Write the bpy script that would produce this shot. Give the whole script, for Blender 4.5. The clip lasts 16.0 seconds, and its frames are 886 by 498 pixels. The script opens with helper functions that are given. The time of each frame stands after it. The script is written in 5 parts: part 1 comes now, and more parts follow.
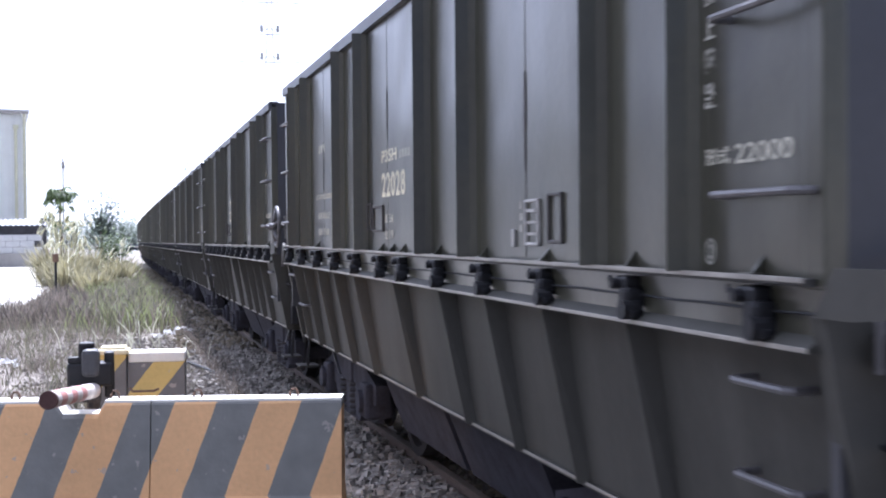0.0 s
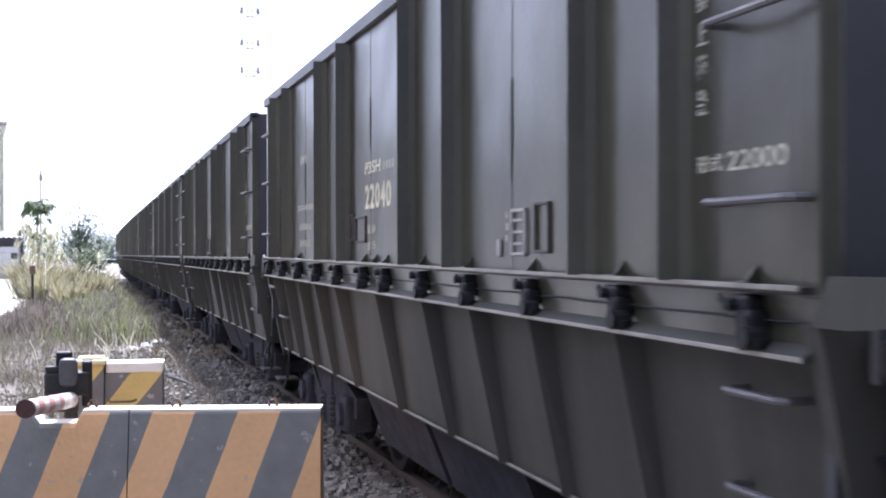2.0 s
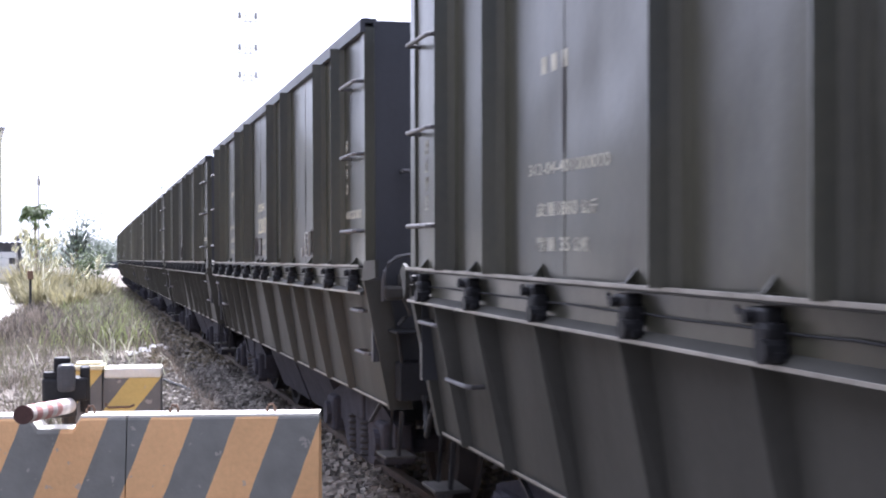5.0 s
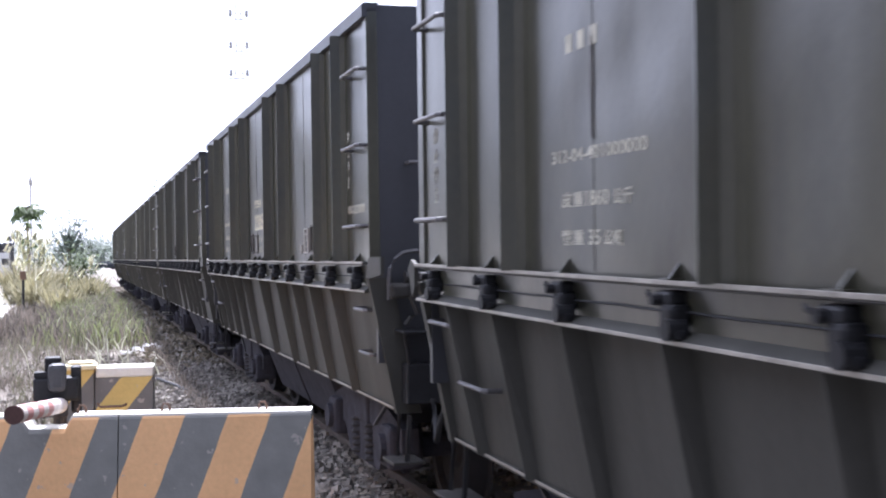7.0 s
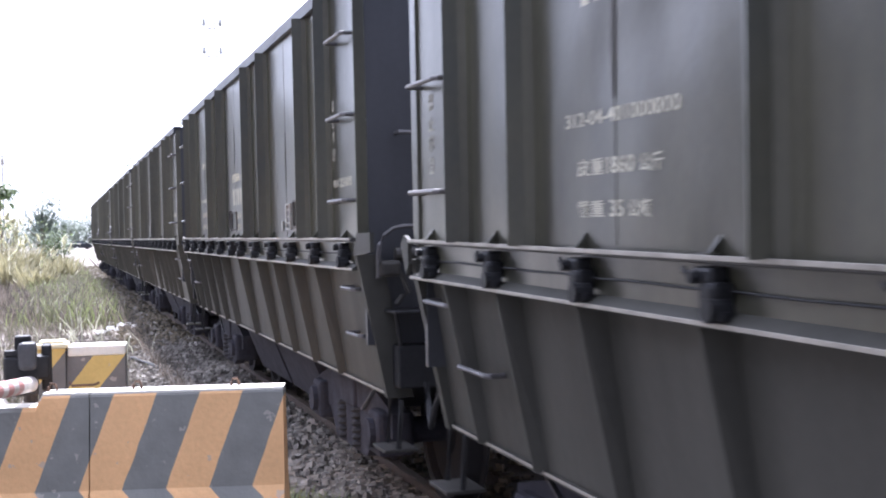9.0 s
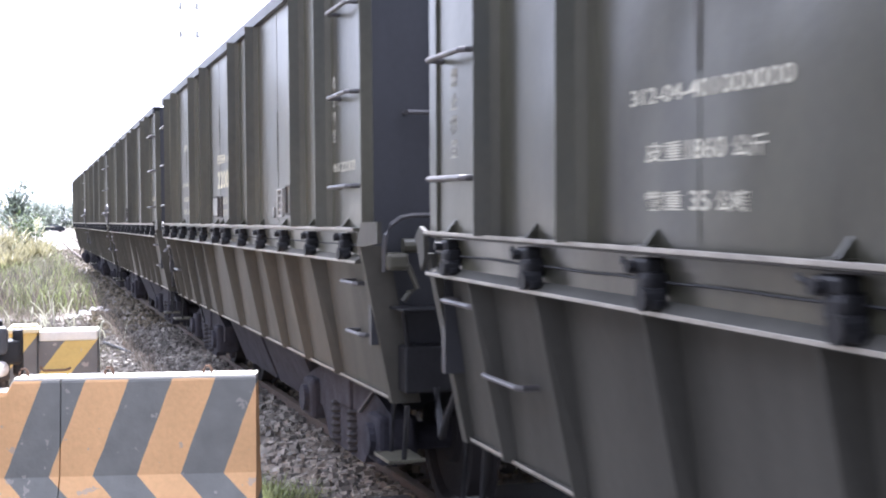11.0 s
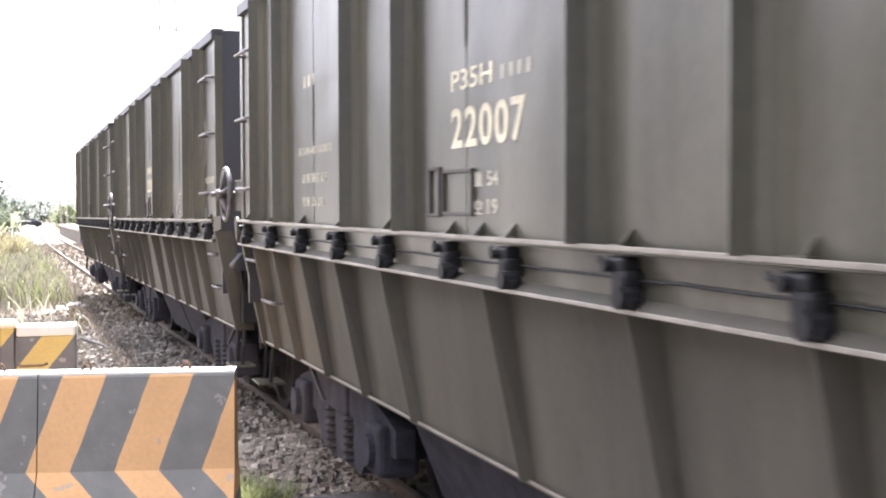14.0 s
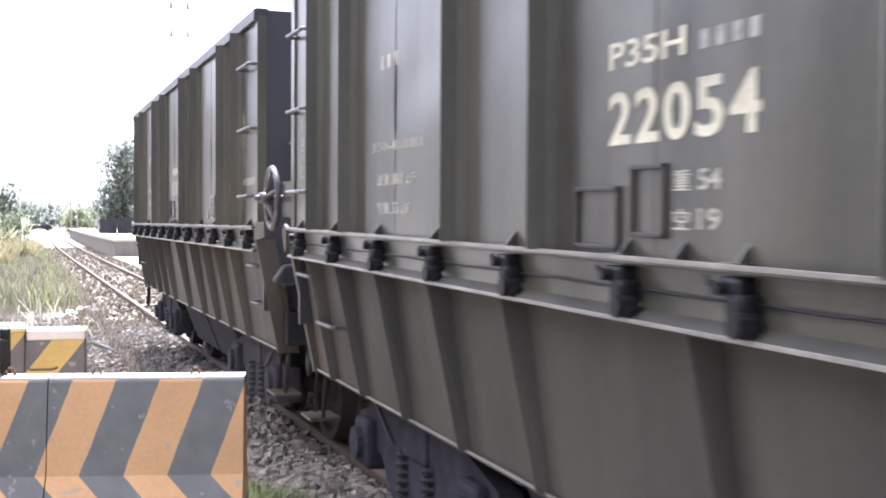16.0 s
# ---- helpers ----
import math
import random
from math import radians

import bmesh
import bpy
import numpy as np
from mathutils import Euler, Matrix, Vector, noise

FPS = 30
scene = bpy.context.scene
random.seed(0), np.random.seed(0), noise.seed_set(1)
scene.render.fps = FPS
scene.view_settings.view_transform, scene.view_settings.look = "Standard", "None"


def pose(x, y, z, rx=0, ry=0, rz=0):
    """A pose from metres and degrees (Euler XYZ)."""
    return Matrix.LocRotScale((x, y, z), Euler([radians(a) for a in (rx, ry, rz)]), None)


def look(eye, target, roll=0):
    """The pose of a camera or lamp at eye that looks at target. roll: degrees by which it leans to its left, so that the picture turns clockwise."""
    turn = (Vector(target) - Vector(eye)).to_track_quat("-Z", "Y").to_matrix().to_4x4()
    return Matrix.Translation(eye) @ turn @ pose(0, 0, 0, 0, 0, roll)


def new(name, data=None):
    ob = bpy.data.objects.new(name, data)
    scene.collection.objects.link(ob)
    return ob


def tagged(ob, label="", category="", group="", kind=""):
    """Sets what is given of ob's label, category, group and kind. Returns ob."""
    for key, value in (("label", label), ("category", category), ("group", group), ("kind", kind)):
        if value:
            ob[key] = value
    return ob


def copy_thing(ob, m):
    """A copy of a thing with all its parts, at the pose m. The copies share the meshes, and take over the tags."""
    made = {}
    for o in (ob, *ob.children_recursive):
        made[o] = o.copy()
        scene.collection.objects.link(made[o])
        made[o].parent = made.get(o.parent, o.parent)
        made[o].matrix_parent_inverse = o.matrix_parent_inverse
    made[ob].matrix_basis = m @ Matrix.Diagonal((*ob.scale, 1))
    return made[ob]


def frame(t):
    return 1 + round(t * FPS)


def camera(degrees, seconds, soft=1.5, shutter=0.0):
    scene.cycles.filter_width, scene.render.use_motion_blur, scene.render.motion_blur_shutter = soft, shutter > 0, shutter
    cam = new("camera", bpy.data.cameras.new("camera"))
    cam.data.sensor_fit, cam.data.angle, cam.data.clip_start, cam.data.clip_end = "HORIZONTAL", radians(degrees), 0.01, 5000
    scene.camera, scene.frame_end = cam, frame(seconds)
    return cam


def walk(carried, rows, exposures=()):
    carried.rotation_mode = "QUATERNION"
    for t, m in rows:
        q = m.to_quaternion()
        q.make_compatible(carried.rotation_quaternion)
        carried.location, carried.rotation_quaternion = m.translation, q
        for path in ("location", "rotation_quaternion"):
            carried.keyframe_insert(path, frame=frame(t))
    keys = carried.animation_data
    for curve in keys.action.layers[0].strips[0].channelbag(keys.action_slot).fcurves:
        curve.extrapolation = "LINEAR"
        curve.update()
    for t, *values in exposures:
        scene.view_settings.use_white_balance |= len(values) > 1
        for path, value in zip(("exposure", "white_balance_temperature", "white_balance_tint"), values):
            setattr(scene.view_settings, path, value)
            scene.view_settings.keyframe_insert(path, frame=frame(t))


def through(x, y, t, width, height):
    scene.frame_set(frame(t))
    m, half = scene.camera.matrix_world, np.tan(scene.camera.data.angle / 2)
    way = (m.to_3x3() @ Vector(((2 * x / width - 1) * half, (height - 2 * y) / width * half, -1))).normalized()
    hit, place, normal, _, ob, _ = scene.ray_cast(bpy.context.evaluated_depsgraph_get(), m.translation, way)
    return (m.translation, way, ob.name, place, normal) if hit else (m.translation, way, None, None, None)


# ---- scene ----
# Level crossing: a coal train of hopper wagons rolls past a striped concrete barrier.
# World: y runs along the track, rail heads at z = 0, the eye stands at (0, 0, 1.6).
EYE = 1.6
TRACK_X = 2.785          # centre line of the track
PITCH = 10.0             # wagon length over couplers
CLIP = 16.0

# ---- camera ----
TURNS = [(0, -14.66, -0.49, 0.61, -0.007, 0.011),
         (0.5, -14.86, -0.35, 0.18, -0.017, 0.008),
         (1, -15.10, 0.06, 0.16, -0.016, 0.000),
         (1.5, -15.14, 0.17, -0.11, -0.018, 0.004),
         (2, -15.62, 0.20, 0.22, -0.016, -0.012),
         (2.5, -15.13, 0.20, 0.29, -0.020, -0.010),
         (3, -14.93, 0.07, 0.96, -0.016, -0.013),
         (3.5, -15.18, 0.52, 0.50, -0.016, -0.007),
         (4, -15.56, 0.42, 0.29, -0.020, -0.010),
         (4.2, -15.57, 0.42, 0.30, -0.019, -0.009),
         (5.2, -15.75, 0.38, 0.34, -0.014, -0.008),
         (6.3, -15.94, 0.33, 0.50, -0.008, -0.006),
         (6.5, -15.80, 0.66, 0.56, -0.007, -0.006),
         (7, -15.99, 0.21, 0.94, 0.003, -0.012),
         (7.5, -16.12, 0.22, 0.94, 0.010, -0.014),
         (8, -16.10, -0.04, 1.16, 0.019, -0.020),
         (8.5, -16.49, -0.67, 1.29, 0.023, -0.016),
         (9, -17.08, -0.84, 1.34, 0.027, -0.024),
         (10.2, -17.83, -1.29, 0.93, 0.028, -0.017),
         (11.5, -18.45, -1.50, 0.46, 0.028, -0.009),
         (12, -18.87, -1.70, 0.68, 0.036, -0.002),
         (12.5, -19.17, -1.82, 0.95, 0.036, -0.013),
         (13, -19.04, -1.77, 0.48, 0.034, -0.020),
         (13.5, -19.07, -1.49, 0.09, 0.034, -0.025),
         (14, -19.14, -1.60, 0.35, 0.027, -0.012),
         (14.5, -19.11, -1.73, 0.91, 0.034, -0.014),
         (15, -18.91, -1.53, 0.11, 0.023, -0.016),
         (15.5, -18.75, -1.46, -0.40, 0.022, -0.015),
         (16, -18.72, -1.26, -0.17, 0.019, -0.010)]
EXPOSURES = [(0.0, 1.3, 5380, 20), (4.0, 1.42, 5650, 21), (7.0, 1.42, 5600, 20), (9.0, 1.64, 5600, 20), (11.5, 2.07, 5650, 17), (12.5, 2.12, 5750, 14), (14.0, 2.22, 6300, 18),
             (14.8, 2.14, 5850, 15), (16.0, 1.97, 5900, 19)]
cam = camera(38.7, CLIP, soft=1.95, shutter=0.2)
walk(cam, [(t, pose(dx, 0, EYE + dz, 90 + p, r, y)) for t, y, p, r, dx, dz in TURNS], EXPOSURES)

# ---- world and sun ----
SUN_EL, SUN_AZ = 60, 4     # the sun stands ahead, in line with the track
world = bpy.data.worlds.new("sky")
scene.world = world
world.use_nodes = True
wn = world.node_tree.nodes
sky = wn.new("ShaderNodeTexSky")
sky.sky_type = 'NISHITA'
sky.sun_disc = False
sky.sun_elevation, sky.sun_rotation = radians(SUN_EL), radians(SUN_AZ)
sky.air_density, sky.dust_density, sky.ozone_density = 1.0, 1.0, 1.5
wn["Background"].inputs["Strength"].default_value = 0.07
# thin white overcast, brightest round the sun and falling off smoothly to the sky opposite
_a, _e = radians(SUN_AZ), radians(SUN_EL)
TO_SUN = (math.sin(_a) * math.cos(_e), math.cos(_a) * math.cos(_e), math.sin(_e))
where = wn.new("ShaderNodeTexCoord")
toward = wn.new("ShaderNodeVectorMath")
toward.operation = 'DOT_PRODUCT'
toward.inputs[1].default_value = TO_SUN
world.node_tree.links.new(where.outputs["Generated"], toward.inputs[0])
spread = wn.new("ShaderNodeMapRange")
spread.interpolation_type = 'SMOOTHSTEP'
spread.inputs["From Min"].default_value, spread.inputs["From Max"].default_value = -0.35, 0.85
world.node_tree.links.new(toward.outputs["Value"], spread.inputs["Value"])
veil = wn.new("ShaderNodeMix")
veil.data_type = 'RGBA'
veil.inputs[6].default_value, veil.inputs[7].default_value = (1.2, 1.35, 1.7, 1), (15.5, 15.6, 16.2, 1)
world.node_tree.links.new(spread.outputs[0], veil.inputs[0])
haze = wn.new("ShaderNodeMix")
haze.data_type = 'RGBA'
haze.inputs[0].default_value = 0.8
world.node_tree.links.new(veil.outputs[2], haze.inputs[7])
world.node_tree.links.new(sky.outputs[0], haze.inputs[6])
world.node_tree.links.new(haze.outputs[2], wn["Background"].inputs["Color"])
sun = new("sun", bpy.data.lights.new("sun", 'SUN'))
sun.data.energy, sun.data.angle, sun.data.color = 5.0, radians(3), (1.0, 0.95, 0.88)
sun.matrix_basis = look(tuple(60 * c for c in TO_SUN), (0, 0, 0))


# ---- materials ----
def material(name, base, rough=0.6, metal=0.0, vary=0.25, scale=4.0, fine=60.0, bump=0.15, spec=0.4, tint=None, streak=0.0, dent=0.0):
    """Painted or natural surface: two scales of tone, fine relief and, if asked, vertical streaks of grime."""
    m = bpy.data.materials.new(name)
    m.use_nodes = True
    nt = m.node_tree
    n, l = nt.nodes, nt.links
    bsdf = n["Principled BSDF"]
    bsdf.inputs["Roughness"].default_value = rough
    bsdf.inputs["Metallic"].default_value = metal
    bsdf.inputs["Specular IOR Level"].default_value = spec
    co = n.new("ShaderNodeTexCoord")
    big = n.new("ShaderNodeTexNoise")
    big.inputs["Scale"].default_value, big.inputs["Detail"].default_value = scale, 5
    small = n.new("ShaderNodeTexNoise")
    small.inputs["Scale"].default_value, small.inputs["Detail"].default_value = fine, 4
    l.new(co.outputs["Object"], big.inputs["Vector"])
    l.new(co.outputs["Object"], small.inputs["Vector"])
    dark = [c * (1 - vary) for c in base]
    light = [min(1, c * (1 + vary)) for c in (tint or base)]
    ramp = n.new("ShaderNodeValToRGB")
    ramp.color_ramp.elements[0].position, ramp.color_ramp.elements[1].position = 0.3, 0.7
    ramp.color_ramp.elements[0].color, ramp.color_ramp.elements[1].color = (*dark, 1), (*light, 1)
    mix = n.new("ShaderNodeMath")
    mix.operation = 'MULTIPLY_ADD'
    mix.inputs[1].default_value = 0.35
    l.new(small.outputs[0], mix.inputs[0])
    half = n.new("ShaderNodeMath")
    half.operation = 'MULTIPLY'
    half.inputs[1].default_value = 0.65
    l.new(big.outputs[0], half.inputs[0])
    l.new(half.outputs[0], mix.inputs[2])
    value = mix.outputs[0]
    if streak:
        stretch = n.new("ShaderNodeMapping")
        stretch.inputs["Scale"].default_value = (2.4, 2.4, 0.25)
        l.new(co.outputs["Object"], stretch.inputs["Vector"])
        runs = n.new("ShaderNodeTexNoise")
        runs.inputs["Scale"].default_value, runs.inputs["Detail"].default_value = 1.6, 6
        l.new(stretch.outputs[0], runs.inputs["Vector"])
        blend = n.new("ShaderNodeMix")
        blend.inputs[0].default_value = streak
        l.new(value, blend.inputs[2])
        l.new(runs.outputs[0], blend.inputs[3])
        value = blend.outputs[0]
    l.new(value, ramp.inputs[0])
    l.new(ramp.outputs[0], bsdf.inputs["Base Color"])
    if bump:
        b = n.new("ShaderNodeBump")
        b.inputs["Strength"].default_value, b.inputs["Distance"].default_value = bump, 0.01
        l.new(small.outputs[0], b.inputs["Height"])
        l.new(b.outputs[0], bsdf.inputs["Normal"])
        if dent:      # buckled sheet metal
            wave = n.new("ShaderNodeTexNoise")
            wave.inputs["Scale"].default_value, wave.inputs["Detail"].default_value = 1.7, 1
            l.new(co.outputs["Object"], wave.inputs["Vector"])
            d = n.new("ShaderNodeBump")
            d.inputs["Strength"].default_value, d.inputs["Distance"].default_value = dent, 0.04
            l.new(wave.outputs[0], d.inputs["Height"])
            l.new(d.outputs[0], b.inputs["Normal"])
    return m


def leafy(name, base, vary=0.45, rough=0.6, through=0.35):
    """Leaves and blades: each island has a tone of its own, and some light passes through."""
    m = bpy.data.materials.new(name)
    m.use_nodes = True
    n, l = m.node_tree.nodes, m.node_tree.links
    bsdf = n["Principled BSDF"]
    bsdf.inputs["Roughness"].default_value = rough
    geo = n.new("ShaderNodeNewGeometry")
    ramp = n.new("ShaderNodeValToRGB")
    ramp.color_ramp.elements[0].color = (*[c * (1 - vary) for c in base], 1)
    ramp.color_ramp.elements[1].color = (*[min(1, c * (1 + vary)) for c in base], 1)
    l.new(geo.outputs["Random Per Island"], ramp.inputs[0])
    l.new(ramp.outputs[0], bsdf.inputs["Base Color"])
    trans = n.new("ShaderNodeBsdfTranslucent")
    l.new(ramp.outputs[0], trans.inputs["Color"])
    add = n.new("ShaderNodeMixShader")
    add.inputs[0].default_value = through
    l.new(bsdf.outputs[0], add.inputs[1])
    l.new(trans.outputs[0], add.inputs[2])
    l.new(add.outputs[0], n["Material Output"].inputs["Surface"])
    return m


def striped(name, one, two, period, lean, level, worn=0.12, shift=0.0):
    """Diagonal warning stripes painted on concrete; above and below the level they lean opposite ways."""
    m = material(name, one, 0.75, vary=worn, scale=3, fine=40, bump=0.3)
    n, l = m.node_tree.nodes, m.node_tree.links
    co = n.new("ShaderNodeTexCoord")
    sep = n.new("ShaderNodeSeparateXYZ")
    l.new(co.outputs["Object"], sep.inputs[0])

    def op(kind, a, b=0.0):
        node = n.new("ShaderNodeMath")
        node.operation = kind
        for i, v in enumerate((a, b)):
            if isinstance(v, (int, float)):
                node.inputs[i].default_value = v
            else:
                l.new(v, node.inputs[i])
        return node.outputs[0]
    wob = n.new("ShaderNodeTexNoise")
    wob.inputs["Scale"].default_value = 9
    l.new(co.outputs["Object"], wob.inputs["Vector"])
    over = op('SUBTRACT', sep.outputs[2], level)
    up = op('MAXIMUM', over, op('MULTIPLY', over, -2.8))
    along = op('SUBTRACT', sep.outputs[0], op('MULTIPLY', up, lean))
    along = op('ADD', op('ADD', along, shift), op('MULTIPLY', wob.outputs[0], 0.012))
    pick = op('GREATER_THAN', op('FRACT', op('DIVIDE', op('ADD', along, 50 * period), period)), 0.5)
    old = [k for k in l if k.to_socket == n["Principled BSDF"].inputs["Base Color"]][0]
    tone = old.from_socket
    mix = n.new("ShaderNodeMix")
    mix.data_type = 'RGBA'
    l.new(pick, mix.inputs[0])
    l.new(tone, mix.inputs[6])
    grey = n.new("ShaderNodeMix")
    grey.data_type = 'RGBA'
    grey.inputs[6].default_value = (*[c * 0.8 for c in two], 1)
    grey.inputs[7].default_value = (*[c * 1.25 for c in two], 1)
    l.new(wob.outputs[0], grey.inputs[0])
    l.new(grey.outputs[2], mix.inputs[7])
    # chips and scuffs where pale concrete shows
    chip = n.new("ShaderNodeTexNoise")
    chip.inputs["Scale"].default_value, chip.inputs["Detail"].default_value = 14, 6
    l.new(co.outputs["Object"], chip.inputs["Vector"])
    worn_mix = n.new("ShaderNodeMix")
    worn_mix.data_type = 'RGBA'
    l.new(op('MULTIPLY', op('GREATER_THAN', chip.outputs[0], 0.66), 0.6), worn_mix.inputs[0])
    l.new(mix.outputs[2], worn_mix.inputs[6])
    worn_mix.inputs[7].default_value = (0.42, 0.38, 0.34, 1)
    l.new(worn_mix.outputs[2], n["Principled BSDF"].inputs["Base Color"])
    return m


PAINT = material("dark_wagon_paint", (0.0355, 0.0352, 0.0268), 0.3, vary=0.55, scale=0.9, fine=25, bump=0.1, streak=0.6, tint=(0.058, 0.0555, 0.038), dent=0.8, spec=0.72)
# brown dust plus brightness put into the colour: lit copies of PAINT and HULL
DUSTY_LIT = material("dusty_lit_wagon_paint", (0.058, 0.0575, 0.0445), 0.33, vary=0.55, scale=0.9, fine=25, bump=0.1, streak=0.6, tint=(0.085, 0.08, 0.058), dent=0.8, spec=0.62)
HULL_DUSTY_LIT = material("dusty_lit_hopper_paint", (0.066, 0.063, 0.053), 0.58, vary=0.26, scale=1.1, fine=25, bump=0.12, streak=0.6, tint=(0.088, 0.081, 0.066), dent=0.5, spec=0.22)
# wagon paint again; light on the inward-leaning hopper is put into its colour
HULL = material("hopper_paint_toned_for_light", (0.052, 0.0505, 0.0435), 0.58, vary=0.26, scale=1.1, fine=25, bump=0.12, streak=0.6, tint=(0.062, 0.0597, 0.052), dent=0.5, spec=0.22)
LEDGE = material("dusty_ledge_paint", (0.04, 0.037, 0.033), 0.55, vary=0.35, scale=5, fine=45, bump=0.2)
PAINT_END = material("wagon_end_paint", (0.044, 0.045, 0.051), 0.45, vary=0.3, scale=1.0, fine=30, bump=0.1, streak=0.5, dent=0.5, spec=0.5)
# worn steel, with the highlights along the edges painted into a brighter base
EDGE = material("worn_highlit_edge", (0.31, 0.29, 0.255), 0.4, metal=0.3, vary=0.35, scale=6, fine=50)
# pale base colour paints in the glint of the bare steel
BRIGHT = material("bare_steel_with_glint", (0.42, 0.405, 0.375), 0.5, metal=0.2, vary=0.3, scale=14, fine=70)
GRIP = material("dull_worn_steel", (0.115, 0.11, 0.112), 0.45, metal=0.3, vary=0.3, scale=6, fine=50)
IRON = material("black_iron", (0.014, 0.014, 0.016), 0.6, metal=0.2, vary=0.4, scale=8)
# base lifted and blued to paint in lens haze over the dark underbody
RUNGEAR = material("hazy_running_gear", (0.046, 0.0445, 0.054), 0.9, vary=0.35, scale=7, bump=0.3, spec=0.1)
TREAD = material("wheel_steel", (0.032, 0.03, 0.032), 0.75, vary=0.3, spec=0.15)
RUST = material("rusty_brown_steel", (0.13, 0.08, 0.055), 0.8, vary=0.4, scale=5)
LETTER = material("faded_white_paint", (0.68, 0.635, 0.47), 0.7, vary=0.35, scale=9, fine=70)
STENCIL = material("faded_stencil_paint", (0.5, 0.475, 0.385), 0.7, vary=0.45, scale=11, fine=75)
FADED = material("worn_off_white_paint", (0.4, 0.385, 0.33), 0.7, vary=0.4, scale=12, fine=80)
FRAME = material("worn_card_frame", (0.075, 0.068, 0.062), 0.6, vary=0.3)
RAIL = material("rusty_rail", (0.085, 0.062, 0.05), 0.7, vary=0.35, scale=6)
RAILHEAD = material("worn_rail_head", (0.13, 0.1, 0.078), 0.6, metal=0.2, vary=0.2)
SLEEPER = material("weathered_sleeper", (0.22, 0.2, 0.18), 0.9, vary=0.3, scale=6, bump=0.4)
STONE = material("ballast_stone", (0.32, 0.295, 0.265), 0.95, vary=0.4, scale=2.5, fine=45, bump=0.3)
_n, _l = STONE.node_tree.nodes, STONE.node_tree.links      # each stone has a tone of its own
_geo, _mul, _ramp = _n.new("ShaderNodeNewGeometry"), _n.new("ShaderNodeMix"), _n.new("ShaderNodeMapRange")
_mul.data_type, _mul.blend_type = 'RGBA', 'MULTIPLY'
_mul.inputs[0].default_value = 1.0
_ramp.inputs["To Min"].default_value, _ramp.inputs["To Max"].default_value = 0.35, 1.25
_l.new(_geo.outputs["Random Per Island"], _ramp.inputs["Value"])
_old = _n["Principled BSDF"].inputs["Base Color"].links[0].from_socket
_l.new(_old, _mul.inputs[6])
_l.new(_ramp.outputs[0], _mul.inputs[7])
_l.new(_mul.outputs[2], _n["Principled BSDF"].inputs["Base Color"])
EARTH = material("dry_gravelly_earth", (0.2, 0.178, 0.152), 0.95, vary=0.4, scale=1.5, fine=40, bump=0.6)
ASPHALT = material("crossing_asphalt", (0.085, 0.082, 0.08), 0.9, vary=0.25, scale=2, fine=90, bump=0.4)
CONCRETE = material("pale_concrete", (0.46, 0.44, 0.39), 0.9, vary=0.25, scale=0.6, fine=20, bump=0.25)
STRIPES = striped("orange_black_stripes", (0.75, 0.445, 0.215), (0.2, 0.2, 0.187), 0.43, 0.37, 0.33, shift=0.155)
STRIPES_YELLOW = striped("yellow_black_stripes", (0.6, 0.44, 0.15), (0.15, 0.145, 0.14), 0.42, 0.8, -2.0, shift=0.07)
STONE_BROWN = STONE.copy()
STONE_BROWN.name = "brown_ballast_stone"
for _node in STONE_BROWN.node_tree.nodes:
    if _node.type == 'VALTORGB':
        _node.color_ramp.elements[0].color, _node.color_ramp.elements[1].color = (0.16, 0.135, 0.1, 1), (0.32, 0.275, 0.205, 1)
TOPPAINT = material("white_edge_paint", (0.74, 0.72, 0.66), 0.75, vary=0.12, scale=7, fine=50, bump=0.25)
CAPYELLOW = material("pale_yellow_paint", (0.68, 0.62, 0.42), 0.7, vary=0.15, scale=8)
ARMWHITE = material("dirty_white_band", (0.55, 0.5, 0.47), 0.6, vary=0.2, scale=14, fine=90)
ARMRED = material("faded_red_band", (0.42, 0.2, 0.18), 0.6, vary=0.25, scale=14, fine=90)
ARMDARK = material("rusty_tube_end", (0.07, 0.035, 0.03), 0.8, vary=0.3, scale=20)
LAMPGREY = material("dull_grey_metal", (0.055, 0.055, 0.06), 0.55, vary=0.25, scale=9)
DRYGRASS = leafy("dry_grass", (0.15, 0.128, 0.108), 0.75)
GREENGRASS = leafy("dull_green_weed", (0.13, 0.13, 0.075), 0.5)
LUSHGRASS = leafy("fresh_grass", (0.22, 0.255, 0.11), 0.45)
PALEREED = leafy("pale_reed", (0.42, 0.42, 0.32), 0.2)
DRYREED = leafy("straw_reed", (0.27, 0.25, 0.145), 0.45)
PLUME = leafy("cream_plume", (0.9, 0.89, 0.77), 0.07, through=0.55)
LEAF = leafy("green_leaf", (0.11, 0.15, 0.06), 0.4)
FROND = leafy("pale_frond", (0.24, 0.28, 0.24), 0.3)
# distance haze is mixed into this leaf colour, so it is paler and greyer
LEAFFAR = leafy("leaf_with_haze_tint", (0.23, 0.265, 0.225), 0.25, through=0.5)
BARK = material("bark", (0.2, 0.17, 0.13), 0.9, vary=0.3, scale=8)
CARD = material("weathered_card", (0.34, 0.34, 0.31), 0.8, vary=0.3, scale=12)
LITTER = material("white_plastic", (0.78, 0.78, 0.78), 0.5, vary=0.1)
WALLGREY = material("weathered_grey", (0.3, 0.29, 0.28), 0.9, vary=0.2, scale=1.5)
WALLPALE = material("pale_block", (0.45, 0.46, 0.47), 0.9, vary=0.15, scale=2)
DARKWALL = material("dark_weathered_sheet", (0.09, 0.09, 0.1), 0.8, vary=0.3, scale=2)
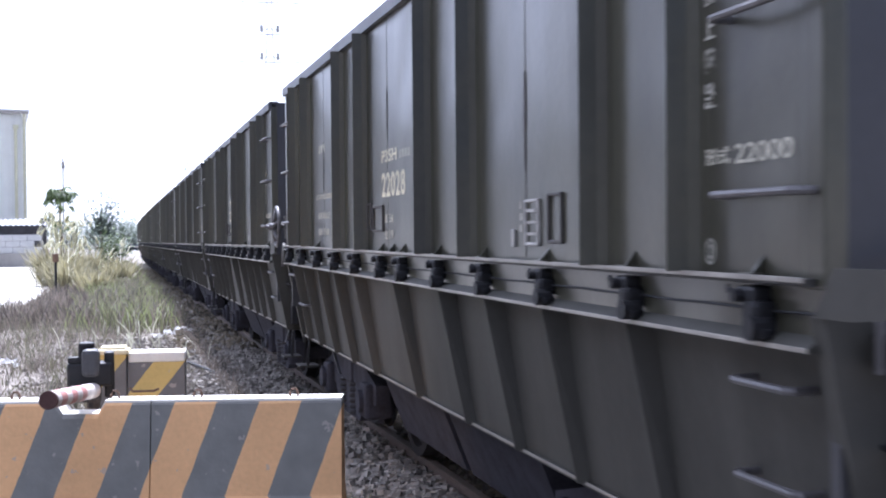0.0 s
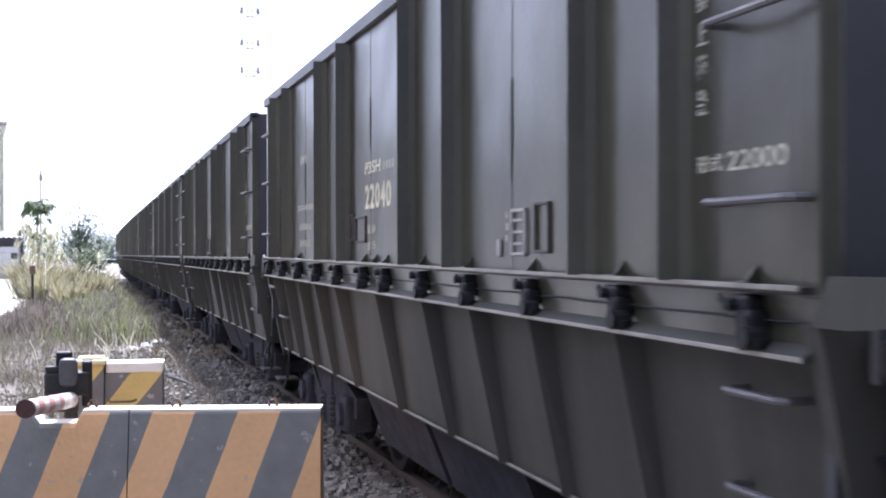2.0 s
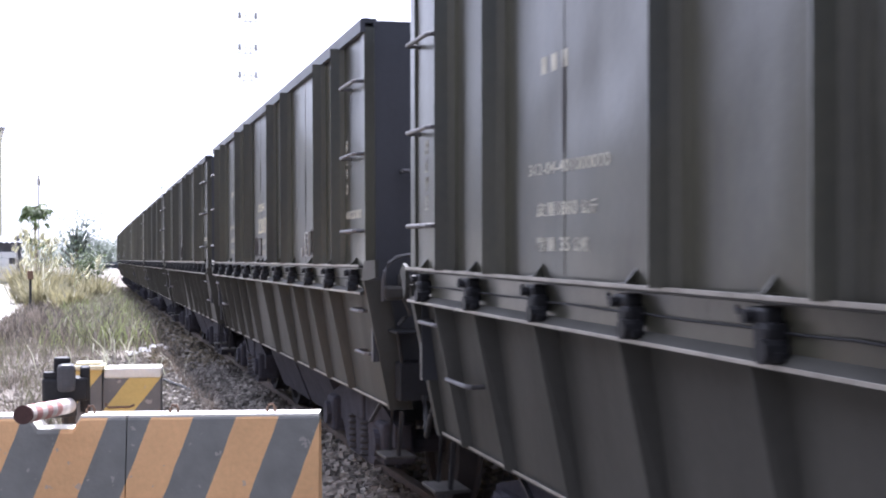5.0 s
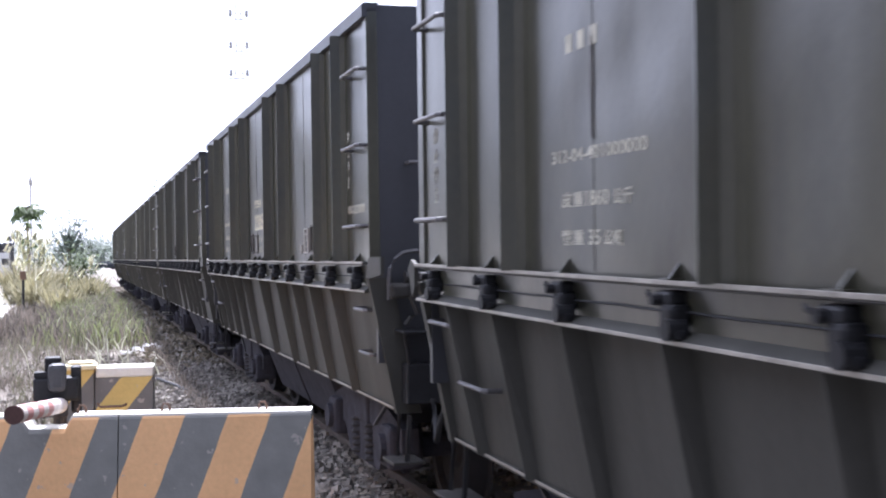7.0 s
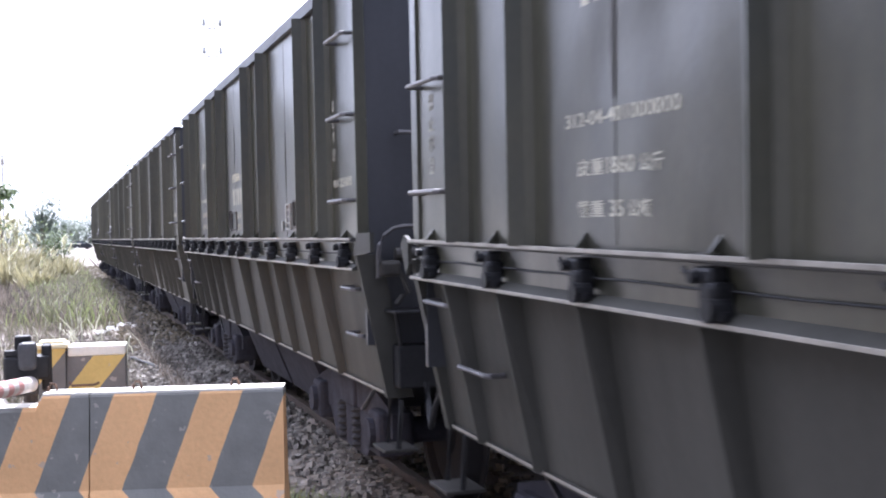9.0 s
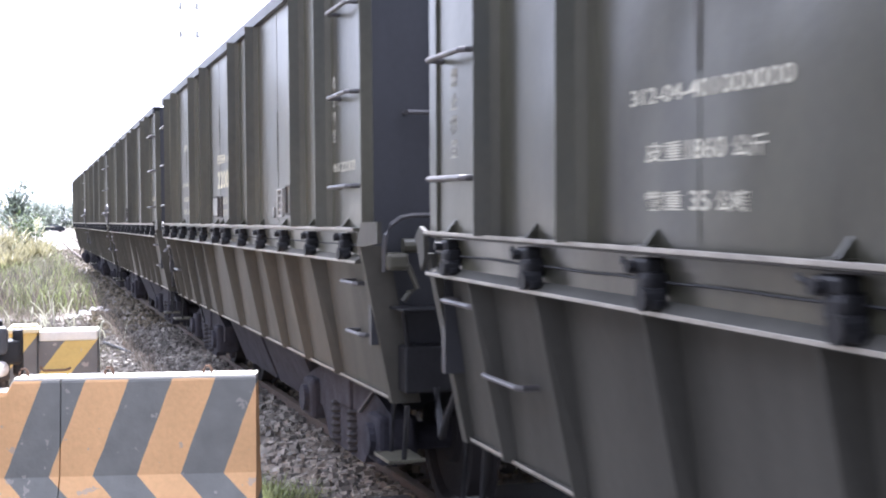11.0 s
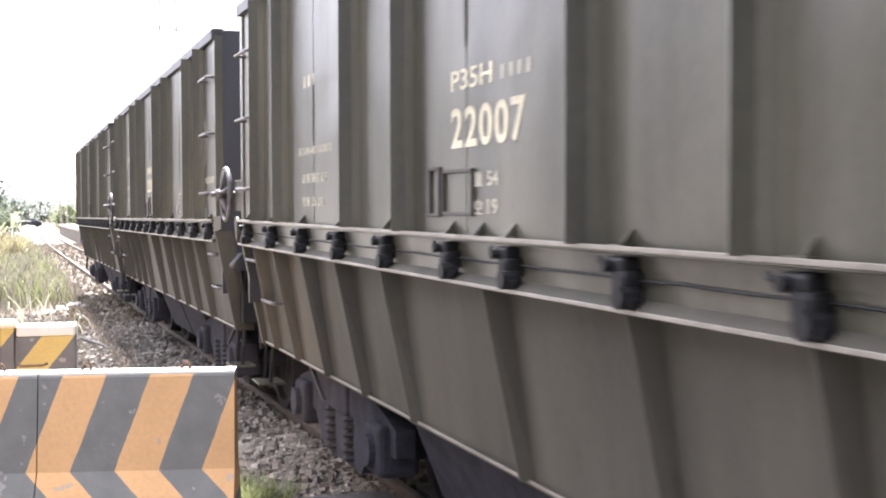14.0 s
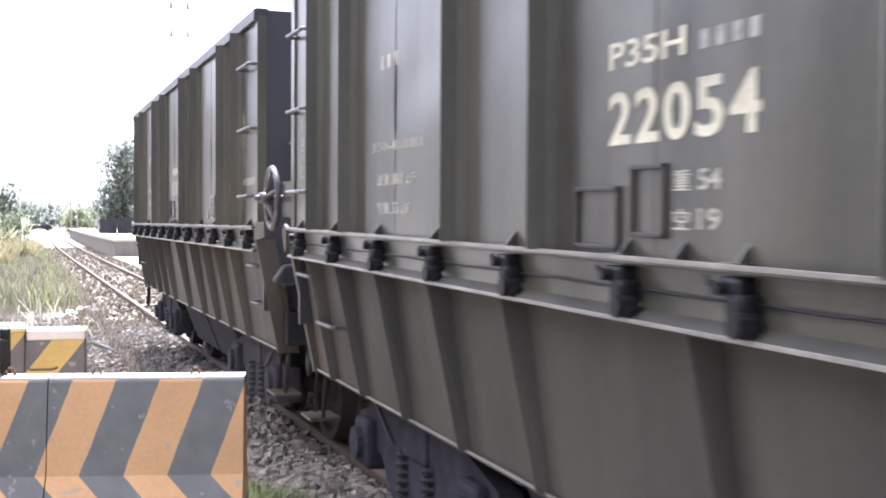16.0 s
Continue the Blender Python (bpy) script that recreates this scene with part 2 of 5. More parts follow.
ROOFPALE = material("pale_corrugated_sheet", (0.55, 0.56, 0.58), 0.5, vary=0.12, scale=1)
FACTORY = material("white_wall_sheet", (0.9, 0.92, 0.9), 0.6, vary=0.06, scale=0.6, fine=8, bump=0.05)
PIPE = material("yellowed_pipe", (0.52, 0.52, 0.38), 0.6, vary=0.12, scale=2)
# stained concrete, its base also lowered to paint the shade on the walls
PLATWALL = material("stained_shaded_concrete", (0.2, 0.185, 0.165), 0.9, vary=0.35, scale=1.2, fine=14, bump=0.3, streak=0.5)
CARDARK = material("dark_car_paint", (0.03, 0.035, 0.045), 0.25, vary=0.1)
GLASS = material("tinted_window", (0.12, 0.14, 0.16), 0.05, vary=0.05)
GALV = material("galvanised_steel", (0.34, 0.35, 0.37), 0.6, metal=0.0, vary=0.1)


# ---- building blocks ----
def part(name, bm, mat, parent=None, label="", smooth=False):
    """Links a bmesh as one mesh object, under a thing or a part if given."""
    me = bpy.data.meshes.new(name)
    bmesh.ops.recalc_face_normals(bm, faces=bm.faces)
    if smooth:
        for f in bm.faces:
            f.smooth = True
    bm.to_mesh(me)
    bm.free()
    me.materials.append(mat)
    ob = new(name, me)
    ob.parent = parent
    if label:
        tagged(ob, label)
    return ob


def box(bm, x0, x1, y0, y1, z0, z1, bevel=0.0):
    m = Matrix.Translation(((x0 + x1) / 2, (y0 + y1) / 2, (z0 + z1) / 2)) @ Matrix.Diagonal((abs(x1 - x0), abs(y1 - y0), abs(z1 - z0), 1))
    vs = bmesh.ops.create_cube(bm, size=1, matrix=m)["verts"]
    if bevel:
        es = list({e for v in vs for e in v.link_edges})
        bmesh.ops.bevel(bm, geom=es, offset=bevel, segments=2, affect='EDGES', profile=0.5)
    return bm


def prism(bm, outline, axis, a, b):
    """A closed outline pushed along one axis from a to b. The outline's two numbers are the other two axes in order."""
    def at(p, w):
        q = list(p)
        q.insert("xyz".index(axis), w)
        return bm.verts.new(q)
    lo, hi = [at(p, a) for p in outline], [at(p, b) for p in outline]
    bm.faces.new(lo)
    bm.faces.new(hi[::-1])
    for i in range(len(lo)):
        j = (i + 1) % len(lo)
        bm.faces.new((lo[i], lo[j], hi[j], hi[i]))
    return bm


def tube(bm, path, r, sides=8, close=False, taper=1.0):
    """A round bar along a path of points."""
    pts = [Vector(p) for p in path]
    rings = []
    for i, p in enumerate(pts):
        a = pts[i - 1] if (i or close) else p
        b = pts[(i + 1) % len(pts)] if (i < len(pts) - 1 or close) else p
        d = (b - a).normalized()
        side = d.cross(Vector((0, 0, 1)) if abs(d.z) < 0.9 else Vector((1, 0, 0))).normalized()
        up = side.cross(d)
        rr = r * (1 + (taper - 1) * i / max(1, len(pts) - 1))
        rings.append([bm.verts.new(p + rr * (math.cos(k * math.tau / sides) * side + math.sin(k * math.tau / sides) * up)) for k in range(sides)])
    for i in range(len(rings) - (0 if close else 1)):
        u, w = rings[i], rings[(i + 1) % len(rings)]
        for k in range(sides):
            bm.faces.new((u[k], u[(k + 1) % sides], w[(k + 1) % sides], w[k]))
    if not close:
        bm.faces.new(rings[0][::-1])
        bm.faces.new(rings[-1])
    return bm


def disc(bm, centre, axis, r, width, sides=24):
    turn = {"x": Matrix.Rotation(radians(90), 4, 'Y'), "y": Matrix.Rotation(radians(90), 4, 'X'), "z": Matrix.Identity(4)}[axis]
    bmesh.ops.create_cone(bm, cap_ends=True, segments=sides, radius1=r, radius2=r, depth=width, matrix=Matrix.Translation(centre) @ turn)
    return bm


def cloud_mesh(name, verts, faces, mat):
    me = bpy.data.meshes.new(name)
    me.from_pydata(verts, [], faces)
    me.materials.append(mat)
    return new(name, me)


def lettering(name, text, size, mat, parent, x, y, z, width=None, label="", bold=0.012):
    """Painted writing on the wagon's side: read from the camera's side, it runs towards the leading end."""
    cu = bpy.data.curves.new(name, 'FONT')
    cu.body, cu.size, cu.extrude, cu.offset = text, size, 0.0008, size * bold
    cu.align_x = 'LEFT'
    tmp = bpy.data.objects.new(name, cu)
    scene.collection.objects.link(tmp)
    bpy.context.view_layer.update()
    me = bpy.data.meshes.new_from_object(tmp.evaluated_get(bpy.context.evaluated_depsgraph_get()))
    bpy.data.objects.remove(tmp)
    bpy.data.curves.remove(cu)
    co = np.array([v.co for v in me.vertices])
    if len(co):
        lo, hi = co.min(0), co.max(0)
        k = (width / max(1e-6, hi[0] - lo[0])) if width else 1
        h = size / max(1e-6, hi[1] - lo[1])
        for v in me.vertices:
            v.co = (v.co.z, -(v.co.x - lo[0]) * k, (v.co.y - lo[1]) * h)
    me.materials.clear()
    me.materials.append(mat)
    ob = new(name, me)
    ob.parent, ob.location = parent, (x, y, z)
    if label:
        tagged(ob, label)
    return ob


# ---- ground and track ----
def bend(y):
    """The track swings gently to the right far off."""
    return 1e-4 * max(0.0, y - 40.0) ** 2


def ground_height(x, y):
    """Level of the bare ground: the road at rail level, the strip beside the ballast a little lower."""
    if y < 7.0:
        return -0.2
    return -0.12 - 0.10 * min(1, max(0, (y - 7) / 4))


def dip(y):
    """The track sinks a little towards the crossing."""
    return -0.088 * max(0.0, 1 - max(y, -3.0) / 11.16) ** 2


def run(bm, outline, first=-30.0, last=390.0):
    """A section pushed along the track and bent with it."""
    stations = sorted({first, last, *[y for y in [float(i) for i in range(0, 9)] + [40.0 + 10 * i for i in range(35)] if first < y < last]})
    rings = [[bm.verts.new((x + bend(y), y, z + dip(y))) for x, z in outline] for y in stations]
    for a, b in zip(rings, rings[1:]):
        for i in range(len(outline)):
            j = (i + 1) % len(outline)
            bm.faces.new((a[i], a[j], b[j], b[i]))
    bm.faces.new(rings[0])
    bm.faces.new(rings[-1][::-1])
    return bm


def make_ground():
    bm = bmesh.new()
    xs = [-3000, -600, -150, -60, -30] + [-20 + 1.0 * i for i in range(22)] + [2.4, 3.4, 6, 12, 30, 80, 300, 3000]
    ys = [-300, -40, -10, 0, 4, 6.8, 7.2] + [8 + i for i in range(40)] + [60, 80, 120, 200, 400, 1000, 4000]
    grid = [[bm.verts.new((x, y, ground_height(x, y) - 0.05 + (0.05 * noise.noise(Vector((x * .5, y * .5, 0))) if -18 < x < 1.5 and 8 < y < 46 else 0))) for x in xs] for y in ys]
    for j in range(len(ys) - 1):
        for i in range(len(xs) - 1):
            bm.faces.new((grid[j][i], grid[j][i + 1], grid[j + 1][i + 1], grid[j + 1][i]))
    g = part("ground", bm, EARTH, smooth=True)
    tagged(g, "dry gravelly earth with sparse weeds beside the track", "ground", kind="structure")
    bm = bmesh.new()
    run(bm, [(-12, -0.35), (2.13, -0.35), (2.13, -0.03), (-12, -0.03)], -25.0, 7.1)
    tagged(part("road", bm, ASPHALT), "grey asphalt road surface of the level crossing", "road", kind="structure")
    bm = bmesh.new()
    run(bm, [(2.32, -0.35), (3.25, -0.35), (3.25, -0.02), (2.32, -0.02)], -25.0, 7.1)
    tagged(part("road", bm, ASPHALT), "asphalt strip between the rails of the crossing", "road", kind="structure")
    bm = bmesh.new()
    run(bm, [(0.9, -0.3), (1.5, -0.14), (1.9, -0.10), (3.75, -0.10), (4.4, -0.3)], 7.15)
    tagged(part("ballast_bed", bm, EARTH), "dusty grey ballast bed under the track", "ballast", kind="structure")


def make_track():
    track = new("railway_track")
    tagged(track, "narrow-gauge railway track with brown rails on weathered sleepers", "railway track", kind="structure")
    prof = [(-0.06, -0.15), (0.06, -0.15), (0.06, -0.138), (0.012, -0.12), (0.012, -0.04), (0.034, -0.03), (0.034, -0.004), (-0.034, -0.004), (-0.034, -0.03), (-0.012, -0.04), (-0.012, -0.12), (-0.06, -0.138)]
    for side in (-1, 1):
        x = TRACK_X + side * 0.5665
        bm = bmesh.new()
        run(bm, [(x + a, z) for a, z in prof])
        rail = part("rail", bm, RAIL, track)
        bm = bmesh.new()
        run(bm, [(x - 0.028, -0.004), (x + 0.028, -0.004), (x + 0.028, 0.0), (x - 0.028, 0.0)])
        part("rail_head", bm, RAILHEAD, rail, "bright worn running surface")
    bm = bmesh.new()
    box(bm, TRACK_X - 1.05, TRACK_X + 1.05, -0.1, 0.1, -0.28, -0.13, 0.012)
    first = part("sleeper", bm, SLEEPER, track)
    first.location.y = 7.6
    for i in range(1, 110):
        s = new("sleeper", first.data)
        s.parent, s.location = track, (bend(7.6 + 0.64 * i) + random.uniform(-.03, .03), 7.6 + 0.64 * i, random.uniform(-.01, .01))
        s.rotation_euler.z = random.uniform(-.015, .015)
    verts, faces = [], []
    for i in range(110, 520):
        y = 7.6 + 0.64 * i
        k = len(verts)
        verts += [(TRACK_X + bend(y) + sx * 1.05, y + sy * 0.1, -0.13) for sx, sy in ((-1, -1), (1, -1), (1, 1), (-1, 1))]
        verts += [(TRACK_X + bend(y) + sx * 1.05, y + sy * 0.1, -0.28) for sx, sy in ((-1, -1), (1, -1), (1, 1), (-1, 1))]
        faces += [(k, k + 1, k + 2, k + 3), (k, k + 4, k + 5, k + 1), (k + 1, k + 5, k + 6, k + 2), (k + 2, k + 6, k + 7, k + 3), (k + 3, k + 7, k + 4, k)]
    rest = cloud_mesh("sleeper_row", verts, faces, SLEEPER)
    rest.parent = track
    tagged(rest, kind="stuff")


make_ground()
make_track()


# ---- hopper wagon ----
SIDE = -1.255      # upper side sheet
LIP = -1.30        # outer edge of the upper ledge
FLANGE = -1.292    # outer edge of the lower, sloping flange
RIBS = [3.77, 3.08, 1.58, 0.78, -0.84, -1.65, -3.15, -3.81]
BRACKETS = [4.20, 3.42, 2.63, 1.84, 1.06, 0.27, -0.29, -1.07, -1.84, -2.62, -3.41, -4.19]
LOW_RIBS = [4.0, 3.38, 2.66, 1.91, 1.14, -0.06, -1.08, -1.86, -2.60, -3.38]
HALF = 4.46


def both(bm):
    """Mirrors what is built on the left side to the right side too."""
    geom = bm.verts[:] + bm.edges[:] + bm.faces[:]
    got = bmesh.ops.duplicate(bm, geom=geom)["geom"]
    vs = [g for g in got if isinstance(g, bmesh.types.BMVert)]
    for v in vs:
        v.co.x = -v.co.x
    return bm


def wheelset(parent, y):
    ob = new("wheelset")
    ob.parent, ob.location = parent, (0, y, 0.43)
    for side in (-1, 1):
        bm = bmesh.new()
        prof = [(0.05, 0.08), (0.05, 0.14), (0.02, 0.16), (0.02, 0.34), (0.06, 0.36), (0.06, 0.425), (-0.055, 0.433), (-0.07, 0.458), (-0.085, 0.45), (-0.085, 0.36), (-0.03, 0.34), (-0.03, 0.16), (-0.06, 0.14), (-0.06, 0.08)]
        n = 28
        rings = [[bm.verts.new((side * (0.5665 + a), r * math.cos(k * math.tau / n), r * math.sin(k * math.tau / n))) for a, r in prof] for k in range(n)]
        for k in range(n):
            for i in range(len(prof)):
                j = (i + 1) % len(prof)
                bm.faces.new((rings[k][i], rings[k][j], rings[(k + 1) % n][j], rings[(k + 1) % n][i]))
        part("wheel", bm, TREAD, ob)
    bm = bmesh.new()
    disc(bm, (0, 0, 0), "x", 0.075, 1.95, 14)
    part("axle", bm, RUNGEAR, ob)
    return ob


def make_shading_wall():
    """An unseen wall, added to keep sky light off the near wagon sides."""
    bm = bmesh.new()
    box(bm, -8.4, -8.0, -28, 23, -0.4, 6.5, 0.03)
    tagged(part("roadside_wall", bm, WALLGREY), "plain grey wall, added out of view to block sky light", "wall", kind="structure")


make_shading_wall()


def bogie(parent, y):
    """Cast side frames with coil springs and axle boxes."""
    for s in (-1, 1):
        bm = bmesh.new()
        x = s * 0.93
        prism(bm, [(y - 1.05, 0.42), (y - 1.05, 0.56), (y - 0.55, 0.68), (y + 0.55, 0.68), (y + 1.05, 0.56), (y + 1.05, 0.42), (y + 0.62, 0.40), (y + 0.42, 0.22), (y - 0.42, 0.22), (y - 0.62, 0.40)], "x", x - 0.05, x + 0.05)
        for a in (-0.825, 0.825):
            box(bm, x - 0.11, x + 0.11, y + a - 0.13, y + a + 0.13, 0.30, 0.56, 0.03)
            disc(bm, (x + s * 0.12, y + a, 0.43), "x", 0.085, 0.05, 14)
        part("bogie_frame", bm, RUNGEAR, parent, "cast bogie side frame with haze in its colour")
    bm = bmesh.new()
    box(bm, -1.0, 1.0, y - 0.18, y + 0.18, 0.48, 0.68, 0.02)
    part("bolster", bm, RUNGEAR, parent)
    for a in (-0.2, 0.2):
        bm = bmesh.new()
        path = [(-0.95 + 0.06 * math.cos(i * 0.7), y + a + 0.06 * math.sin(i * 0.7), 0.24 + 0.26 * i / 54) for i in range(55)]
        tube(bm, path, 0.016, 5)
        part("coil_spring", bm, TREAD, parent)
    for a in (-0.825, 0.825):
        bm = bmesh.new()
        for i in range(5):
            box(bm, -0.86, -0.80, y + a * 0.42 - 0.05, y + a * 0.42 + 0.05, 0.24 + i * 0.075, 0.27 + i * 0.075, 0.004)
        box(bm, -0.84, -0.8, y + a * 0.55 - 0.04, y + a * 0.55 + 0.04, 0.2, 0.62, 0.008)
        part("brake_shoe", bm, RUNGEAR, parent)


def grab(bm, x, y0, y1, z, out=0.07, r=0.011):
    """A bent grab iron on the side."""
    tube(bm, [(x + 0.01, y0, z), (x - out * 0.8, y0 - 0.005, z), (x - out, y0 - 0.02 if y0 > y1 else y0 + 0.02, z), (x - out, y1 + 0.02 if y0 > y1 else y1 - 0.02, z), (x - out * 0.8, y1, z), (x + 0.01, y1, z)], r, 8)
    return bm


def wagon_model():
    w = new("hopper_wagon")
    # upper tub: side sheets, top rail, ends
    bm = bmesh.new()
    box(bm, SIDE, SIDE + 0.03, -HALF, HALF, 1.5, 2.93)
    both(bm)
    part("upper_side", bm, PAINT, w)
    bm = bmesh.new()
    box(bm, SIDE + 0.032, -SIDE - 0.032, HALF - 0.03, HALF + 0.012, 1.0, 2.97)
    part("end_wall", bm, PAINT_END, w, "plain dark steel end wall")
    bm = bmesh.new()
    box(bm, SIDE + 0.032, -SIDE - 0.032, -HALF - 0.012, -HALF + 0.03, 1.0, 2.97)
    part("end_wall", bm, PAINT_END, w, "plain dark steel end wall")
    bm = bmesh.new()
    prism(bm, [(SIDE - 0.035, 2.90), (SIDE - 0.035, 2.97), (SIDE - 0.02, 2.98), (SIDE + 0.06, 2.98), (SIDE + 0.06, 2.93), (SIDE - 0.004, 2.93), (SIDE - 0.004, 2.90)], "y", -HALF - 0.02, HALF + 0.02)
    both(bm)
    part("top_rail", bm, PAINT_END, w)
    # coal inside
    bm = bmesh.new()
    box(bm, SIDE + 0.04, -SIDE - 0.04, -HALF + 0.04, HALF - 0.04, 2.2, 2.6)
    part("floor_sheet", bm, IRON, w)
    # ribs of the upper side
    for u in RIBS:
        bm = bmesh.new()
        prism(bm, [(SIDE + 0.002, u + 0.02), (SIDE - 0.082, u + 0.008), (SIDE - 0.085, u - 0.004), (SIDE - 0.03, u - 0.018), (SIDE - 0.006, u - 0.05), (SIDE + 0.002, u - 0.1)], "z", 1.556, 2.905)
        part("rib", bm, PAINT, w)
    # corner posts
    for u in (HALF, -HALF):
        bm = bmesh.new()
        s = 1 if u > 0 else -1
        box(bm, SIDE - 0.012, SIDE + 0.05, u - s * 0.07, u + s * 0.02, 1.53, 2.96, 0.006)
        part("corner_post", bm, PAINT, w)
    # waist: two ledges with a recessed web between them
    bm = bmesh.new()
    prism(bm, [(SIDE + 0.03, 1.538), (LIP + 0.004, 1.538), (LIP, 1.541), (LIP, 1.551), (LIP + 0.004, 1.555), (SIDE + 0.03, 1.555)], "y", -4.45, 4.45)
    both(bm)
    part("upper_ledge", bm, LEDGE, w, "dusty steel ledge")
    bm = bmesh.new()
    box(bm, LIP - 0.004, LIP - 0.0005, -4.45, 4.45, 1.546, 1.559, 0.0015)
    part("ledge_edge", bm, EDGE, w, "worn edge strip, highlight in its colour")
    bm = bmesh.new()
    box(bm, -1.25, -1.19, -4.45, 4.45, 1.41, 1.536)
    both(bm)
    part("waist_web", bm, PAINT, w)
    bm = bmesh.new()
    prism(bm, [(-1.249, 1.424), (FLANGE, 1.399), (FLANGE, 1.385), (-1.20, 1.395)], "y", -4.45, 4.45)
    both(bm)
    part("lower_ledge", bm, HULL, w, "sloping dusty steel flange")
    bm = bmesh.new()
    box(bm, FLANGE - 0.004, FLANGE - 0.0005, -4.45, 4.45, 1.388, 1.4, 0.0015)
    part("ledge_edge", bm, EDGE, w, "worn edge strip, highlight in its colour")
    bm = bmesh.new()
    n = 60
    tube(bm, [(LIP + 0.04, -4.45 + 8.9 * i / n, 1.475 - 0.004 * abs(math.sin(i * 0.9))) for i in range(n + 1)], 0.004, 6)
    part("pull_cable", bm, IRON, w, "thin black cable along the waist")
    for u in BRACKETS:
        bm = bmesh.new()
        prism(bm, [(SIDE, 1.556), (LIP + 0.004, 1.556), (SIDE, 1.605)], "y", u - 0.005, u + 0.005)
        prism(bm, [(LIP + 0.0, u - 0.02), (LIP + 0.0, u + 0.06), (LIP + 0.05, u + 0.06), (LIP + 0.05, u - 0.02)], "z", 1.556, 1.562)
        br = part("gusset", bm, PAINT, w)
        bm = bmesh.new()
        box(bm, LIP - 0.004, LIP + 0.055, u - 0.035, u + 0.06, 1.488, 1.53, 0.01)
        box(bm, LIP - 0.012, LIP + 0.055, u - 0.055, u + 0.02, 1.435, 1.497, 0.016)
        disc(bm, (LIP + 0.005, u - 0.045, 1.43), "x", 0.03, 0.06, 12)
        disc(bm, (LIP - 0.014, u + 0.025, 1.507), "x", 0.016, 0.03, 8)
        tube(bm, [(LIP + 0.01, u + 0.05, 1.503), (LIP - 0.004, u + 0.09, 1.517), (LIP + 0.01, u + 0.12, 1.523)], 0.008, 6)
        box(bm, LIP - 0.006, LIP + 0.026, u - 0.08, u - 0.05, 1.405, 1.43, 0.006)
        part("latch", bm, IRON, br, "black iron door latch")
    # lower hopper: leaning side sheets between flange and sill
    bm = bmesh.new()
    prism(bm, [(-1.205, 1.43), (-1.18, 1.43), (-1.075, 0.73), (-1.10, 0.73)], "y", -4.46, 4.46)
    both(bm)
    part("lower_side", bm, HULL, w)
    bm = bmesh.new()
    prism(bm, [(-1.09, 0.7435), (-1.114, 0.742), (-1.114, 0.722), (-1.02, 0.722), (-1.02, 0.735), (-1.08, 0.738)], "y", -4.48, 4.48)
    both(bm)
    part("sill", bm, HULL, w, "dusty lower sill")
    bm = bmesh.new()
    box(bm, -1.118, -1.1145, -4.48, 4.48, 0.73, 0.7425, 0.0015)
    part("sill_edge", bm, EDGE, w, "worn sill edge, highlight in its colour")
    for u in LOW_RIBS:
        bm = bmesh.new()
        vs = [[bm.verts.new((x, u + dy, z)) for x, dy in outline] for z, outline in ((1.39, [(-1.195, .012), (-1.283, .006), (-1.283, -.006), (-1.195, -.03)]), (0.735, [(-1.095, .012), (-1.145, .006), (-1.145, -.006), (-1.095, -.03)]))]
        bm.faces.new(vs[0])
        bm.faces.new(vs[1][::-1])
        for i in range(4):
            bm.faces.new((vs[0][i], vs[0][(i + 1) % 4], vs[1][(i + 1) % 4], vs[1][i]))
        part("lower_rib", bm, HULL, w)
    # slanting end posts of the hopper and buffer-beam plates
    for s in (-1, 1):
        bm = bmesh.new()
        prism(bm, [(-1.15, 1.47), (-1.28, 1.47), (-1.13, 0.72), (-0.99, 0.72)], "y", s * 4.44, s * 4.5)
        part("end_post", bm, HULL, w)
        bm = bmesh.new()
        prism(bm, [(s * 4.47, 1.47), (s * 4.55, 1.582), (s * 4.84, 1.585), (s * 4.84, 1.49), (s * 4.62, 1.47)], "x", -1.29, -1.27)
        if s < 0:
            part("end_plate", bm, HULL, w)
        else:
            bm.free()
            bm = bmesh.new()
            prism(bm, [(4.46, 1.45), (4.5, 1.40), (4.58, 1.535), (4.52, 1.575), (4.46, 1.555)], "x", -1.298, -1.28)
            part("end_plate", bm, HULL, w)
        bm = bmesh.new()
        box(bm, -1.1, 1.1, s * 4.4, s * 4.62, 0.78, 1.0, 0.01)
        box(bm, -0.5, 0.5, s * 4.3, s * 4.75, 0.66, 0.8, 0.01)
        part("end_sill", bm, IRON, w)
        # slope sheet of the hopper's end
        bm = bmesh.new()
        prism(bm, [(s * 4.45, 1.05), (s * 4.42, 1.05), (s * 3.3, 0.5), (s * 3.33, 0.5)], "x", -1.0, 1.0)
        part("slope_sheet", bm, PAINT_END, w)
        # coupler
        bm = bmesh.new()
        box(bm, -0.08, 0.08, s * 4.4, s * 4.86, 0.70, 0.86, 0.02)
        box(bm, -0.16, 0.16, s * 4.82, s * 4.99, 0.66, 0.92, 0.04)
        part("coupler", bm, RUNGEAR, w)
        # stirrup step under the corner
        bm = bmesh.new()
        tube(bm, [(-1.08, s * 4.36, 0.72), (-1.1, s * 4.36, 0.46), (-1.1, s * 4.58, 0.46), (-1.08, s * 4.58, 0.72)], 0.014, 6)
        step = part("step", bm, IRON, w)
        bm = bmesh.new()
        box(bm, -1.18, -1.0, s * 4.34, s * 4.6, 0.452, 0.468, 0.003)
        part("tread", bm, LEDGE, step, "worn bright step plate")
        # bars across the end wall
        bm = bmesh.new()
        tube(bm, [(-1.05, s * 4.47, 2.10), (-1.05, s * 4.53, 2.10), (-0.3, s * 4.53, 2.10), (-0.3, s * 4.47, 2.10)], 0.012, 8)
